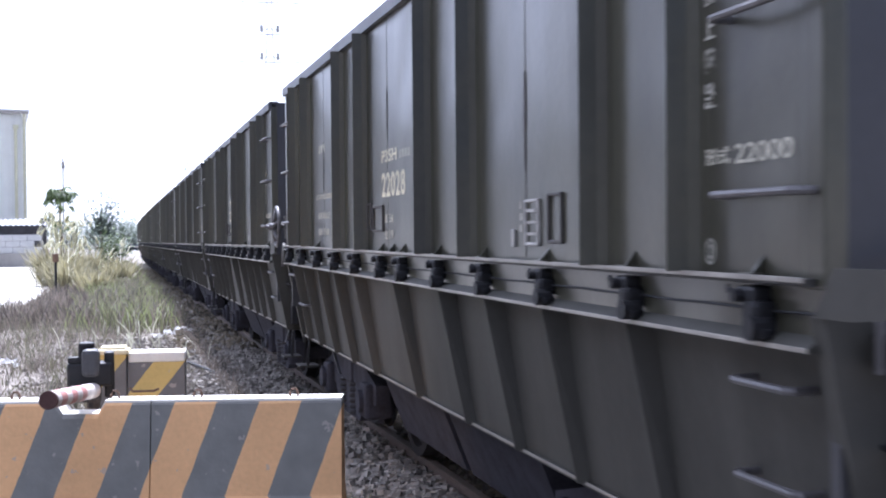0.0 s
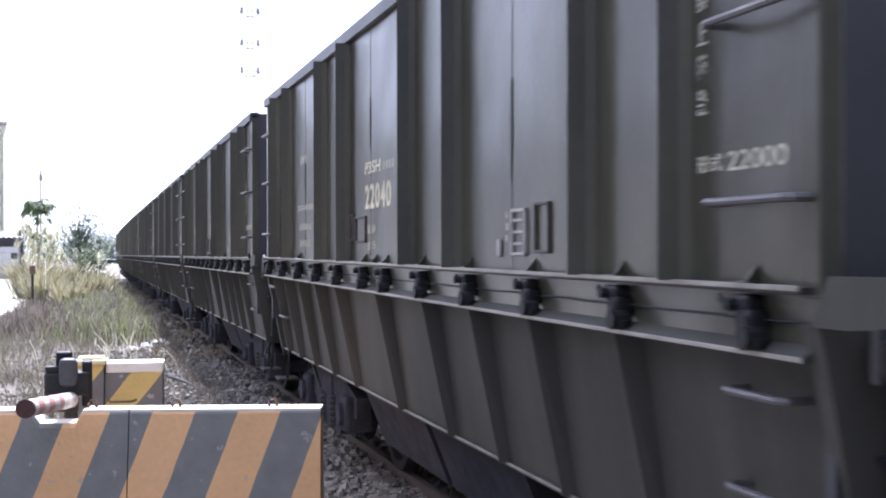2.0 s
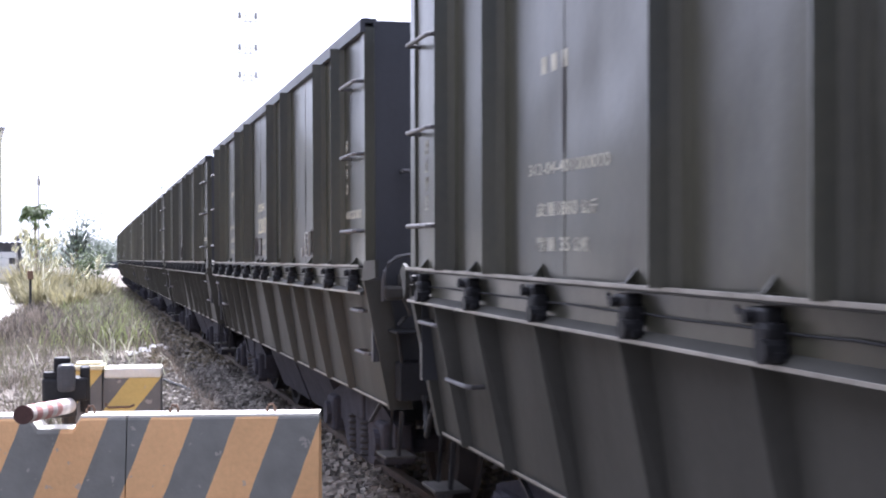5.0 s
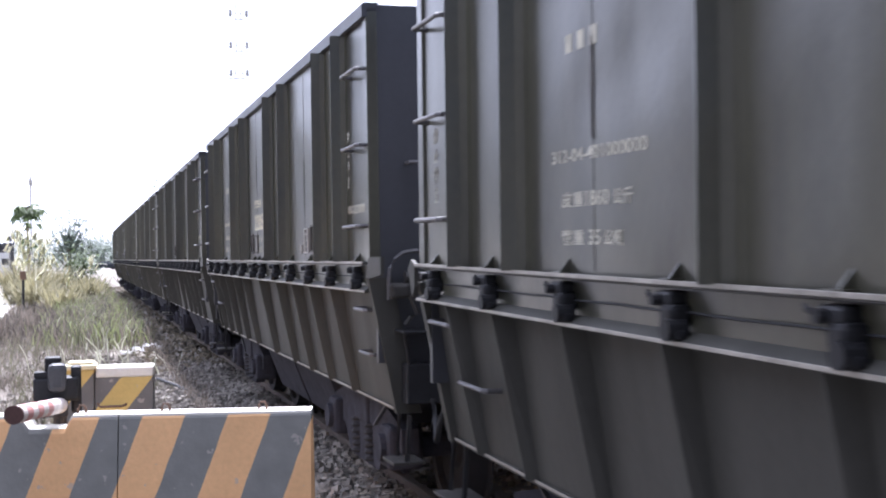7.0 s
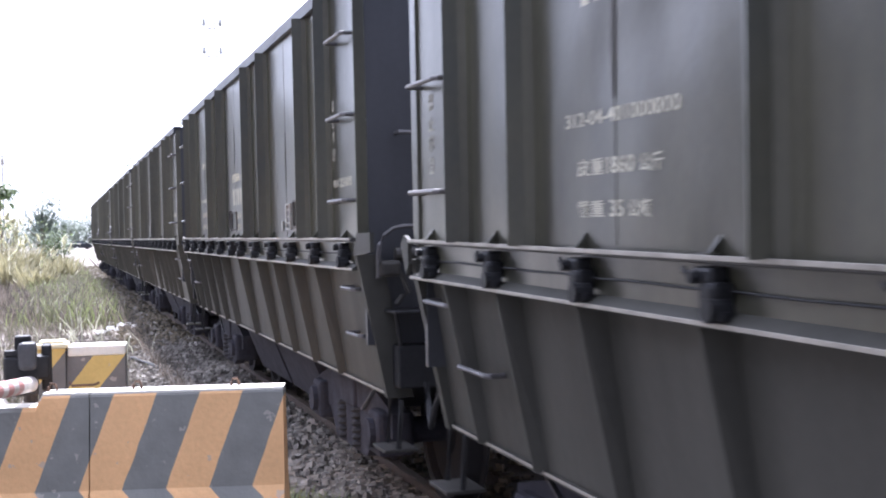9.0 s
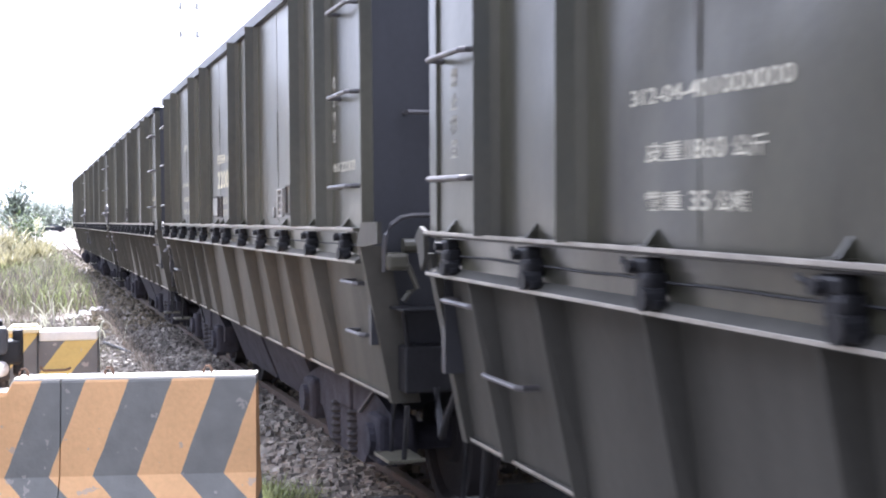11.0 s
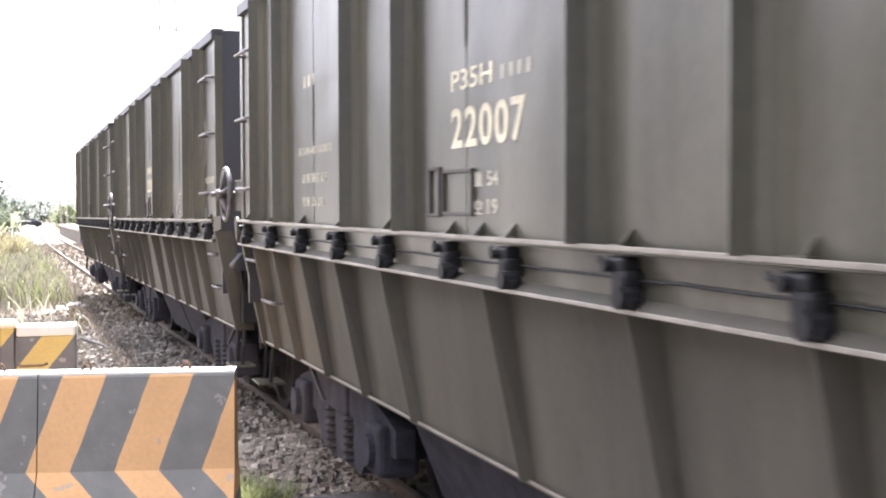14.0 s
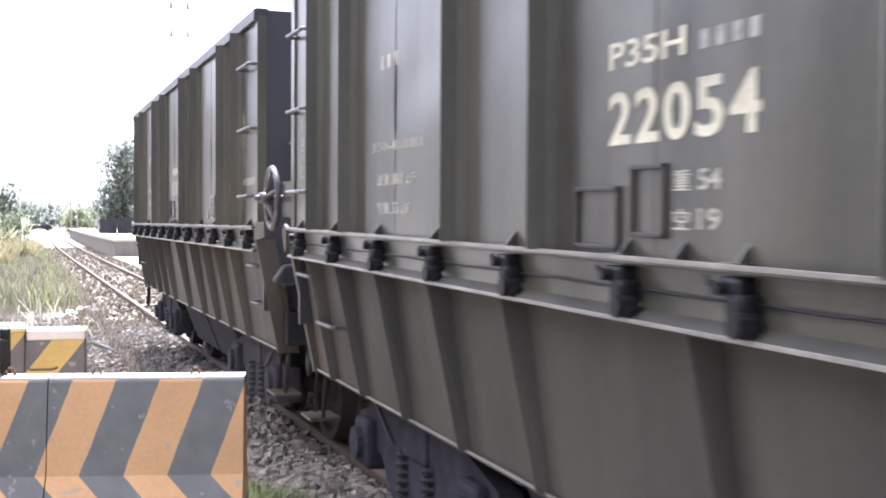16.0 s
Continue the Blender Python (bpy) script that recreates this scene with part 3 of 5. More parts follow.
        part("handrail", bm, GRIP, w)
    # grab irons up the side at both ends
    for y0, y1, zs in ((-4.04, -4.45, (1.755, 2.2, 2.62)), (4.33, 3.93, (1.755, 2.2, 2.62))):
        for z in zs:
            part("grab_iron", grab(bmesh.new(), SIDE, y0, y1, z), GRIP, w, "bright worn grab iron")
    for y0, y1, z, x in ((-4.02, -4.31, 1.285, -1.19), (-3.96, -4.28, 1.03, -1.15), (4.36, 4.02, 1.295, -1.19), (4.02, 3.66, 1.05, -1.15)):
        part("grab_iron", grab(bmesh.new(), x, y0, y1, z), GRIP, w, "bright worn grab iron")
    # centre sill and brake gear between the bogies
    bm = bmesh.new()
    box(bm, -0.3, 0.3, -4.4, 4.4, 0.62, 0.86)
    for u in (-0.86, 0.86):
        prism(bm, [(-1.0, 0.74), (1.0, 0.74), (0.82, 0.28), (-0.82, 0.28)], "y", u - 0.8, u + 0.8)
    part("underframe", bm, RUNGEAR, w)
    bm = bmesh.new()
    disc(bm, (-0.62, 0.0, 0.5), "y", 0.11, 0.2, 16)
    part("brake_cylinder", bm, RUNGEAR, w)
    for y in (-2.95, 2.95):
        bogie(w, y)
        for a in (-0.825, 0.825):
            wheelset(w, y + a)
    # card frames and stencils on the side
    for y0, y1, z0, z1, mat in ((-2.63, -2.78, 1.622, 1.805, FRAME), (-2.37, -2.53, 1.612, 1.788, BRIGHT)):
        bm = bmesh.new()
        e = 0.012
        for a, b, c, d in ((y0, y0 - e, z0, z1), (y1 + e, y1, z0, z1), (y0, y1, z0, z0 + e), (y0, y1, z1 - e, z1)):
            box(bm, SIDE - 0.013, SIDE + 0.001, a, b, c, d, 0.003)
        if mat is BRIGHT:
            for k in (1, 2, 3):
                z = z0 + (z1 - z0) * k / 4
                box(bm, SIDE - 0.012, SIDE + 0.001, y0 - 0.03, y1 + 0.03, z - 0.004, z + 0.006)
        part("card_frame", bm, mat, w)
    bm = bmesh.new()
    box(bm, SIDE - 0.012, SIDE + 0.001, -2.2, -2.235, 1.605, 1.675, 0.005)
    part("hook_plate", bm, BRIGHT, w, "small bright metal plate")
    bm = bmesh.new()
    prism(bm, [(SIDE, 1.556), (LIP + 0.004, 1.556), (SIDE, 1.605)], "y", -0.02, -0.01)
    part("gusset", bm, PAINT, w)
    # weld seams down the wide panels and the dark stains that run from them
    for u, z0, z1 in ((2.42, 1.98, 2.3), (-2.36, 1.9, 2.28), (0.15, 2.2, 2.5)):
        bm = bmesh.new()
        box(bm, SIDE - 0.002, SIDE + 0.001, u - 0.005, u + 0.005, 1.57, 2.9)
        part("weld_seam", bm, PAINT, w)
        bm = bmesh.new()
        prism(bm, [(u - 0.004, z0), (u + 0.004, z0), (u + 0.016, (z0 + z1) / 2), (u + 0.006, z1), (u - 0.008, z1), (u - 0.012, (z0 + z1) / 2 + 0.05)], "x", SIDE - 0.0042, SIDE - 0.0032)
        part("rust_stain", bm, FRAME, w, "brown streak run down from the seam")
    X = SIDE - 0.0015
    for text, size, y, z, width in (("1860", 0.048, 2.48, 1.772, 0.18), ("35", 0.048, 2.46, 1.65, 0.09), ("312-04-401000000", 0.042, 2.77, 1.917, 0.74), ("22000", 0.05, -4.045, 1.835, 0.285),
                                    ("\u7981", 0.07, 4.25, 2.095, 0.08), ("\u6b62", 0.06, 4.25, 2.01, 0.08), ("\u6500", 0.07, 4.25, 1.92, 0.08), ("\u767b", 0.07, 4.25, 1.832, 0.08),
                                    ("\u7981", 0.066, -3.86, 2.262, 0.08), ("\u6b62", 0.06, -3.86, 2.172, 0.08), ("\u6500", 0.066, -3.86, 2.082, 0.08), ("\u767b", 0.066, -3.86, 1.99, 0.08),
                                    ("\u5f62\u5f0f", 0.046, -3.88, 1.837, 0.14), ("\u76ae\u91cd", 0.05, 2.69, 1.77, 0.19), ("\u516c\u65a4", 0.05, 2.27, 1.77, 0.14),
                                    ("\u8f09\u91cd", 0.05, 2.69, 1.648, 0.19), ("\u516c\u5678", 0.05, 2.34, 1.648, 0.14)):
        lettering("writing", text, size, FADED if y in (-3.86, 4.25) else STENCIL, w, X, y, z, width, "faded white stencilled writing")
    bars = [(2.64, 2.34, 2.27, 2.33, 3), (-2.285, -2.33, 1.665, 1.692, 1), (-2.285, -2.345, 1.71, 1.737, 1), (-2.285, -2.33, 1.755, 1.782, 1)]
    return w, bars


def bars_part(w, rects):
    for y0, y1, z0, z1, k in rects:
        step = (y0 - y1) / k
        for i in range(k):
            bm = bmesh.new()
            box(bm, SIDE - 0.0016, SIDE - 0.0002, y0 - i * step, y0 - i * step - step * 0.55, z0, z1)
            part("writing_bar", bm, FADED if z1 - z0 < 0.06 else STENCIL, w)


def card_frames(w, rects):
    for y0, y1, z0, z1 in rects:
        bm = bmesh.new()
        e = 0.013
        for a, b, c, d in ((y0, y0 - e, z0, z1), (y1 + e, y1, z0, z1), (y0, y1, z0, z0 + e), (y0, y1, z1 - e, z1)):
            box(bm, SIDE - 0.013, SIDE + 0.001, a, b, c, d, 0.003)
        part("card_frame", bm, FRAME, w)


def make_train():
    """Ten wagons alike; their painted numbers differ, and some carry a hand-brake wheel on the trailing end."""
    model, bars = wagon_model()
    bars_part(model, bars)
    numbers = ["22028", "22040", "22027", "22073", "22058", "", "22004", "22007", "22054", ""]
    # where the number starts, its width and foot, and where the load marks start
    places = [(0.31, 0.61, 1.872, 0.23), (0.30, 0.66, 1.864, 0.24), (0.19, 0.68, 1.85, 0.08), (0.33, 0.70, 1.828, 0.06), (0.31, 0.68, 1.828, 0.06), (0.30, 0.70, 1.84, 0.06),
              (0.29, 0.73, 1.85, 0.01), (0.30, 0.68, 1.858, 0.07), (0.40, 0.73, 1.845, 0.05), (0.30, 0.70, 1.84, 0.06)]
    train = []
    for n, num in enumerate(numbers):
        w = model if n == 0 else copy_thing(model, Matrix.Identity(4))
        train.append(w)
    for n, num in enumerate(numbers):
        w = train[n]
        wheel = n in (0, 7, 8)
        tagged(w, "dark grey ribbed steel hopper wagon" + (" with a hand-brake wheel" if wheel else " with pale stencils"), "hopper wagon", "train of hopper wagons")
        y, wide, foot, load = places[n]
        if num:
            for i, digit in enumerate(num):
                lettering("number_digit", digit, 0.14, LETTER, w, SIDE - 0.0015, y - i * wide / 4.85, foot, wide * 0.172, "large faded cream painted digit", 0.022)
        else:
            bars_part(w, [(y, y - wide, foot, foot + 0.14, 5)])
        for text, at, z, across in (("\u91cd", load, 1.722, 0.08), ("54", load - 0.12, 1.723, 0.1), ("\u7a7a", load, 1.628, 0.08), ("19", load - 0.12, 1.63, 0.1)):
            lettering("writing", text, 0.05, STENCIL, w, SIDE - 0.0015, at, z, across, "faded white stencilled writing")
        if wheel:
            lettering("writing", "\u2461", 0.07, FADED, w, SIDE - 0.0015, -3.88, 1.575, 0.055)
        if n == 6:
            bm = bmesh.new()
            box(bm, SIDE - 0.012, SIDE - 0.004, 0.525, 0.275, 1.632, 1.772)
            part("card", bm, CARD, w, "weathered white card in its frame")
        # class mark, code and card frames, which differ a little from wagon to wagon
        lettering("writing", "P35H", 0.072, LETTER, w, SIDE - 0.0015, y, foot + 0.2, 0.40, "faded white stencilled writing")
        bars_part(w, [(y - 0.47, y - 0.75, foot + 0.205, foot + 0.25, 4)])
        if n < 2:
            frames = ((0.73, 0.61, 1.675, 1.845), (0.56, 0.26, 1.67, 1.825))
        elif n == 6:
            frames = ((0.54, 0.26, 1.617, 1.787), (0.17, 0.03, 1.612, 1.783))
        elif n == 8:
            frames = ((0.60, 0.33, 1.567, 1.737), (0.26, 0.08, 1.605, 1.79))
        else:
            frames = ((0.53, 0.41, 1.615, 1.797), (0.38, 0.07, 1.622, 1.784))
        card_frames(w, frames)
        end_gear(w, wheel)
        leading_gear(w, n < 7)
        if n >= 6:       # the last wagons wear a brown film of dust, in paint also lightened for exposure
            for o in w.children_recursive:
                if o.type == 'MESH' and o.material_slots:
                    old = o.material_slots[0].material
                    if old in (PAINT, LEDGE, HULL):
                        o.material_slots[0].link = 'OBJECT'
                        o.material_slots[0].material = HULL_DUSTY_LIT if old is HULL else DUSTY_LIT
    return train


def end_gear(w, wheel):
    """What stands on the trailing end: a hand-brake wheel on its bracket, a step and the air hose."""
    if wheel:
        bm = bmesh.new()
        c, r = Vector((-1.31, 4.82, 1.725)), 0.178
        tube(bm, [c + Vector((0, r * math.cos(k * math.tau / 40), r * math.sin(k * math.tau / 40))) for k in range(40)], 0.018, 10, close=True)
        for k in range(5):
            a = k * math.tau / 5 + 0.35
            tube(bm, [c + Vector((-0.035, 0.02 * math.cos(a), 0.02 * math.sin(a))), c + Vector((-0.02, 0.1 * math.cos(a), 0.1 * math.sin(a))), c + Vector((0, r * math.cos(a), r * math.sin(a)))], 0.013, 8)
        disc(bm, c + Vector((-0.04, 0, 0)), "x", 0.034, 0.07, 12)
        disc(bm, c + Vector((-0.085, 0, 0)), "x", 0.018, 0.04, 10)
        part("brake_wheel", bm, GRIP, w, "grey five-spoked hand-brake wheel", True)
        bm = bmesh.new()
        tube(bm, [c + Vector((-0.02, 0, 0)), c + Vector((0.25, 0, 0))], 0.02, 8)
        box(bm, -1.245, -1.225, 4.49, 4.80, 1.61, 1.815, 0.006)
        box(bm, -1.25, -0.9, 4.49, 4.81, 1.808, 1.822, 0.004)
        box(bm, -1.25, -1.0, 4.775, 4.80, 1.61, 1.815, 0.005)
        part("brake_bracket", bm, LEDGE, w, "grey steel bracket plate")
    bm = bmesh.new()
    tube(bm, [(-1.02, 4.9, 0.84), (-1.03, 5.0, 0.72), (-1.02, 5.1, 0.62), (-1.0, 5.2, 0.72), (-1.0, 5.24, 0.82)], 0.016, 7)
    part("air_hose", bm, IRON, w, "black sagging brake hose")


def leading_gear(w, hoop):
    """What stands on the leading end: a brake box beside a bent guard hoop over a valve, or a bare lever; a shelf below."""
    y = -4.56
    if hoop:
        bm = bmesh.new()
        box(bm, -0.86, -0.1, -4.76, -4.475, 1.385, 1.6, 0.012)
        lid = bmesh.new()
        box(lid, -0.885, -0.08, -4.785, -4.475, 1.6, 1.615, 0.004)
        case = part("brake_box", bm, PAINT_END, w, "black steel brake box")
        part("lid", lid, LEDGE, case)
        bm = bmesh.new()
        tube(bm, [(-1.18, y, 1.35), (-1.18, y, 1.46), (-1.172, y, 1.52), (-1.145, y, 1.568), (-1.10, y, 1.602), (-1.04, y, 1.613), (-0.93, y, 1.613), (-0.86, y, 1.6)], 0.012, 8)
        part("guard_hoop", bm, GRIP, w, "bent worn guard hoop")
        bm = bmesh.new()
        box(bm, -1.18, -1.07, y - 0.05, y + 0.05, 1.355, 1.44, 0.02)
        disc(bm, (-1.03, y, 1.47), "x", 0.035, 0.12, 12)
        tube(bm, [(-1.09, y, 1.4), (-1.06, y, 1.37), (-1.02, y, 1.27), (-1.06, y, 1.25), (-1.09, y, 1.21)], 0.014, 8)
        part("brake_valve", bm, LEDGE, w, "grey brake valve with a bent lever")
    else:
        bm = bmesh.new()
        tube(bm, [(-1.2, -4.7, 1.21), (-1.12, -4.6, 1.29), (-1.0, -4.56, 1.31)], 0.014, 8)
        part("brake_lever", bm, GRIP, w)
    bm = bmesh.new()
    box(bm, -1.14, -0.3, -4.72, -4.47, 1.17, 1.185, 0.004)
    tube(bm, [(-1.12, -4.66, 1.175), (-1.08, -4.6, 0.98), (-0.9, -4.58, 0.96), (-0.86, -4.58, 1.17)], 0.013, 8)
    part("end_shelf", bm, IRON, w)


TRAIN = make_train()


# ---- striped barriers and the gate arm ----
def make_barrier():
    """Two concrete blocks end to end, thick toe and thin stem; the second has a scoop in its top for the gate arm."""
    d = Vector((-0.966, 0.238, 0)).normalized()
    turn = math.degrees(math.atan2(-d.y, -d.x))
    blocks = (([(0.0, 0.81), (-0.964, 0.81)], (-0.25, -0.745)),
              ([(-0.97, 0.81), (-1.20, 0.81), (-1.235, 0.745), (-1.415, 0.745), (-1.46, 0.81), (-3.1, 0.81)], (-1.17, -1.68, -2.4)))
    for stations, eyes in blocks:
        b = new("concrete_barrier")
        b.matrix_basis = pose(1.13, 6.43, -0.01, 0, 0, turn)
        bm = bmesh.new()
        rings = []
        for x, top in stations:
            k = 0.81 - top
            prof = [(-0.30, 0.0), (-0.30, 0.08), (-0.15, 0.33), (-0.09 - k * 0.13, 0.79 - k), (-0.078 - k * 0.13, 0.81 - k), (0.078 + k * 0.13, 0.81 - k), (0.09 + k * 0.13, 0.79 - k), (0.15, 0.33), (0.30, 0.08), (0.30, 0.0)]
            rings.append([bm.verts.new((x, y, z)) for y, z in prof])
        for p, q in zip(rings, rings[1:]):
            for i in range(10):
                bm.faces.new((p[i], p[(i + 1) % 10], q[(i + 1) % 10], q[i]))
        bm.faces.new(rings[0])
        bm.faces.new(rings[-1][::-1])
        bmesh.ops.bevel(bm, geom=[e for e in bm.edges if len(e.link_faces) == 2 and e.calc_face_angle() > 1.2], offset=0.012, segments=2, affect='EDGES')
        part("barrier_body", bm, STRIPES, b)
        tagged(b, "concrete barrier with orange and black diagonal stripes", "barrier", "barriers beside the track")
        for (x0, z0), (x1, z1) in zip(stations, stations[1:]):
            bm = bmesh.new()
            w = 0.083
            lo = [bm.verts.new((x, y, z - 0.022)) for x, z, y in ((x0, z0, -w), (x1, z1, -w), (x1, z1, w), (x0, z0, w))]
            hi = [bm.verts.new((x, y, z + 0.004)) for x, z, y in ((x0, z0, -w), (x1, z1, -w), (x1, z1, w), (x0, z0, w))]
            bm.faces.new(lo[::-1])
            bm.faces.new(hi)
            for i in range(4):
                bm.faces.new((lo[i], lo[(i + 1) % 4], hi[(i + 1) % 4], hi[i]))
            part("barrier_top", bm, TOPPAINT, b, "pale painted top edge")
        for x in eyes:
            bm = bmesh.new()
            tube(bm, [(x - 0.02, 0, 0.80), (x - 0.02, 0, 0.835), (x - 0.01, 0, 0.853), (x + 0.01, 0, 0.853), (x + 0.02, 0, 0.835), (x + 0.02, 0, 0.80)], 0.007, 6)
            part("lifting_eye", bm, RUST, b, "small rusty lifting eye")


def make_block():
    """A second striped block further on, with a capped post at its end."""
    b = new("striped_block")
    b.matrix_basis = pose(0.45, 8.75, -0.2, 0, 0, -6)
    tagged(b, "yellow and black striped concrete block with a white top", "barrier", "barriers beside the track")
    bm = bmesh.new()
    prism(bm, [(0.0, 0.0), (0.0, 0.3), (0.06, 0.98), (0.075, 1.0), (0.3, 1.0), (0.315, 0.98), (0.37, 0.3), (0.37, 0.0)], "x", -0.38, 0.0)
    part("barrier_body", bm, STRIPES_YELLOW, b)
    bm = bmesh.new()
    box(bm, -0.375, 0.004, 0.055, 0.32, 0.985, 1.055, 0.012)
    part("barrier_top", bm, TOPPAINT, b, "thick white painted top")
    bm = bmesh.new()
    box(bm, -0.565, -0.385, 0.03, 0.2, 0.0, 1.05, 0.008)
    part("post", bm, STRIPES_YELLOW, b)
    bm = bmesh.new()
    box(bm, -0.58, -0.37, 0.015, 0.215, 1.045, 1.08, 0.012)
    box(bm, -0.56, -0.39, 0.035, 0.195, 1.076, 1.098, 0.01)
    part("cap", bm, CAPYELLOW, b, "pale yellow cap")
    bm = bmesh.new()
    tube(bm, [(-0.36, 0.0, 0.82), (-0.34, -0.03, 0.80), (-0.2, -0.03, 0.80), (-0.17, -0.01, 0.81)], 0.009, 6)
    part("hook", bm, RUST, b, "rusty hook bar")


def make_gate_arm():
    g = new("crossing_gate")
    g.location = (0, 0, 0)
    tagged(g, "red and white banded crossing gate arm resting on the barrier", "crossing gate")
    a, c = Vector((-0.30, 5.98, 0.895)), Vector((-0.118, 6.92, 0.825))
    d = (c - a)
    for i in range(9):
        bm = bmesh.new()
        p, q = a + d * (i / 9), a + d * ((i + 1) / 9)
        tube(bm, [p, q], 0.041 if i % 2 else 0.0405, 18)
        part("band", bm, ARMRED if i in (1, 3, 5) else ARMWHITE, g)
    bm = bmesh.new()
    n = d.normalized()
    tube(bm, [a - n * 0.004, a + n * 0.02], 0.043, 18)
    part("end_cap", bm, ARMDARK, g, "dark rusty end of the tube")
    lamp = new("warning_lamp")
    lamp.matrix_basis = pose(-0.14, 6.98, -0.09) @ Matrix.Scale(1.06, 4)
    tagged(lamp, "black warning lamp housing clamped behind the barrier", "signal lamp")
    bm = bmesh.new()
    box(bm, -0.105, 0.115, -0.05, 0.09, 0.88, 1.0, 0.015)
    part("housing", bm, IRON, lamp)
    bm = bmesh.new()
    box(bm, -0.035, 0.055, -0.08, 0.02, 0.93, 1.07, 0.025)
    part("lens_hood", bm, LAMPGREY, lamp, "dull grey rounded hood")
    bm = bmesh.new()
    box(bm, -0.05, 0.03, -0.02, 0.06, 1.0, 1.10, 0.012)
    part("upper_box", bm, IRON, lamp)
    bm = bmesh.new()
    box(bm, -0.1, -0.03, -0.04, 0.02, 1.0, 1.03, 0.006)
    box(bm, 0.075, 0.125, -0.02, 0.1, 0.82, 1.05, 0.012)
    part("clamp", bm, IRON, lamp)
    bm = bmesh.new()
    tube(bm, [(0.02, 0.03, -0.03), (0.02, 0.03, 0.9)], 0.035, 10)
    part("stand", bm, LAMPGREY, lamp)
    bm = bmesh.new()
    box(bm, -0.08, 0.06, -0.03, 0.06, 0.80, 0.88, 0.012)
    part("bracket", bm, LAMPGREY, lamp)


make_barrier()
make_block()
make_gate_arm()


# ---- stones, weeds and litter ----
def stones(name, count, region, size, label, mat):
    """Broken stones, each a rough eight-cornered lump."""
    rng = np.random.default_rng(len(name) + count)
    faces8 = [(0, 1, 2, 3), (4, 7, 6, 5), (0, 4, 5, 1), (1, 5, 6, 2), (2, 6, 7, 3), (3, 7, 4, 0)]
    base = np.array([(-1, -1, -1), (1, -1, -1), (1, 1, -1), (-1, 1, -1), (-1, -1, 1), (1, -1, 1), (1, 1, 1), (-1, 1, 1)], float)
    verts, faces = [], []
    for i in range(count):
        x, y, z = region(rng)
        s = rng.uniform(*size)
        a, b = rng.uniform(0, math.tau, 2)
        p = (base * (1 + rng.uniform(-.35, .35, (8, 3)))) * s * np.array([1, rng.uniform(.6, 1), rng.uniform(.45, .8)])
        ca, sa, cb, sb = math.cos(a), math.sin(a), math.cos(b * .12), math.sin(b * .12)
        p = p @ np.array([[ca, -sa, 0], [sa, ca, 0], [0, 0, 1]]) @ np.array([[1, 0, 0], [0, cb, -sb], [0, sb, cb]])
        k = len(verts)
        verts += [tuple(q) for q in p + (x, y, z)]
        faces += [tuple(k + j for j in f) for f in faces8]
    ob = cloud_mesh(name, verts, faces, mat)
    return tagged(ob, label, "gravel", kind="stuff")


def ballast_top(x):
    return float(np.interp(x, [0.2, 0.9, 1.5, 1.9, 3.75], [-0.24, -0.24, -0.14, -0.10, -0.10]))


def near_bed(rng):
    x = rng.uniform(0.75, 2.2)
    y = 7.2 + 14 * rng.uniform(0, 1) ** 1.4
    return x, y, ballast_top(x) + rng.uniform(-.01, .02)


def far_bed(rng):
    y = 20 + 60 * rng.uniform(0, 1) ** 1.5
    x = rng.uniform(0.9, 4.1)
    return x + bend(y), y, ballast_top(x) + rng.uniform(-.01, .03)


def mid_bed(rng):
    return rng.uniform(2.35, 4.2), rng.uniform(7.2, 22), -0.1 + rng.uniform(-.01, .015)


def edge_bed(rng):
    return 1.0 - abs(rng.normal(0, 1.1)), rng.uniform(7.4, 24), -0.2 + rng.uniform(0, .03)


stones("ballast_stones", 9000, near_bed, (0.012, 0.034), "loose grey broken ballast stones", STONE)
stones("ballast_stones", 9000, far_bed, (0.014, 0.032), "loose greyish brown ballast stones between the rails", STONE_BROWN)
stones("ballast_stones", 3500, mid_bed, (0.012, 0.03), "loose greyish brown ballast stones between the rails", STONE_BROWN)
stones("scattered_stones", 2200, edge_bed, (0.008, 0.03), "scattered pale stones on dry earth", STONE)


def blades(name, count, place, height, width, lean, mat, label, category="grass"):
    """Single blades of grass: tapered, bent strips."""
    rng = np.random.default_rng(count + len(label))
    verts, faces = [], []
    for i in range(count):
        x, y, z, k = place(rng)
        h = rng.uniform(*height) * k
        w = rng.uniform(*width)
        a = rng.uniform(0, math.tau)
        c = rng.uniform(0, math.tau)
        out = h * rng.uniform(*lean)
        dx, dy, wx, wy = math.cos(a) * out, math.sin(a) * out, math.cos(c) * w, math.sin(c) * w
        n = len(verts)
        verts += [(x - wx, y - wy, z), (x + wx, y + wy, z), (x + dx * .25 - wx * .8, y + dy * .25 - wy * .8, z + h * .5), (x + dx * .25 + wx * .8, y + dy * .25 + wy * .8, z + h * .5),
                  (x + dx * .65 - wx * .5, y + dy * .65 - wy * .5, z + h * .85), (x + dx * .65 + wx * .5, y + dy * .65 + wy * .5, z + h * .85), (x + dx, y + dy, z + h * rng.uniform(.82, 1.05))]
        faces += [(n, n + 1, n + 3, n + 2), (n + 2, n + 3, n + 5, n + 4), (n + 4, n + 5, n + 6)]
    return tagged(cloud_mesh(name, verts, faces, mat), label, category, kind="stuff")


def in_yard(x, y):
    return 30.5 < y < 96 and x < -2.3 - max(0, 37 - y) * 0.35 - max(0, y - 46) * 0.045


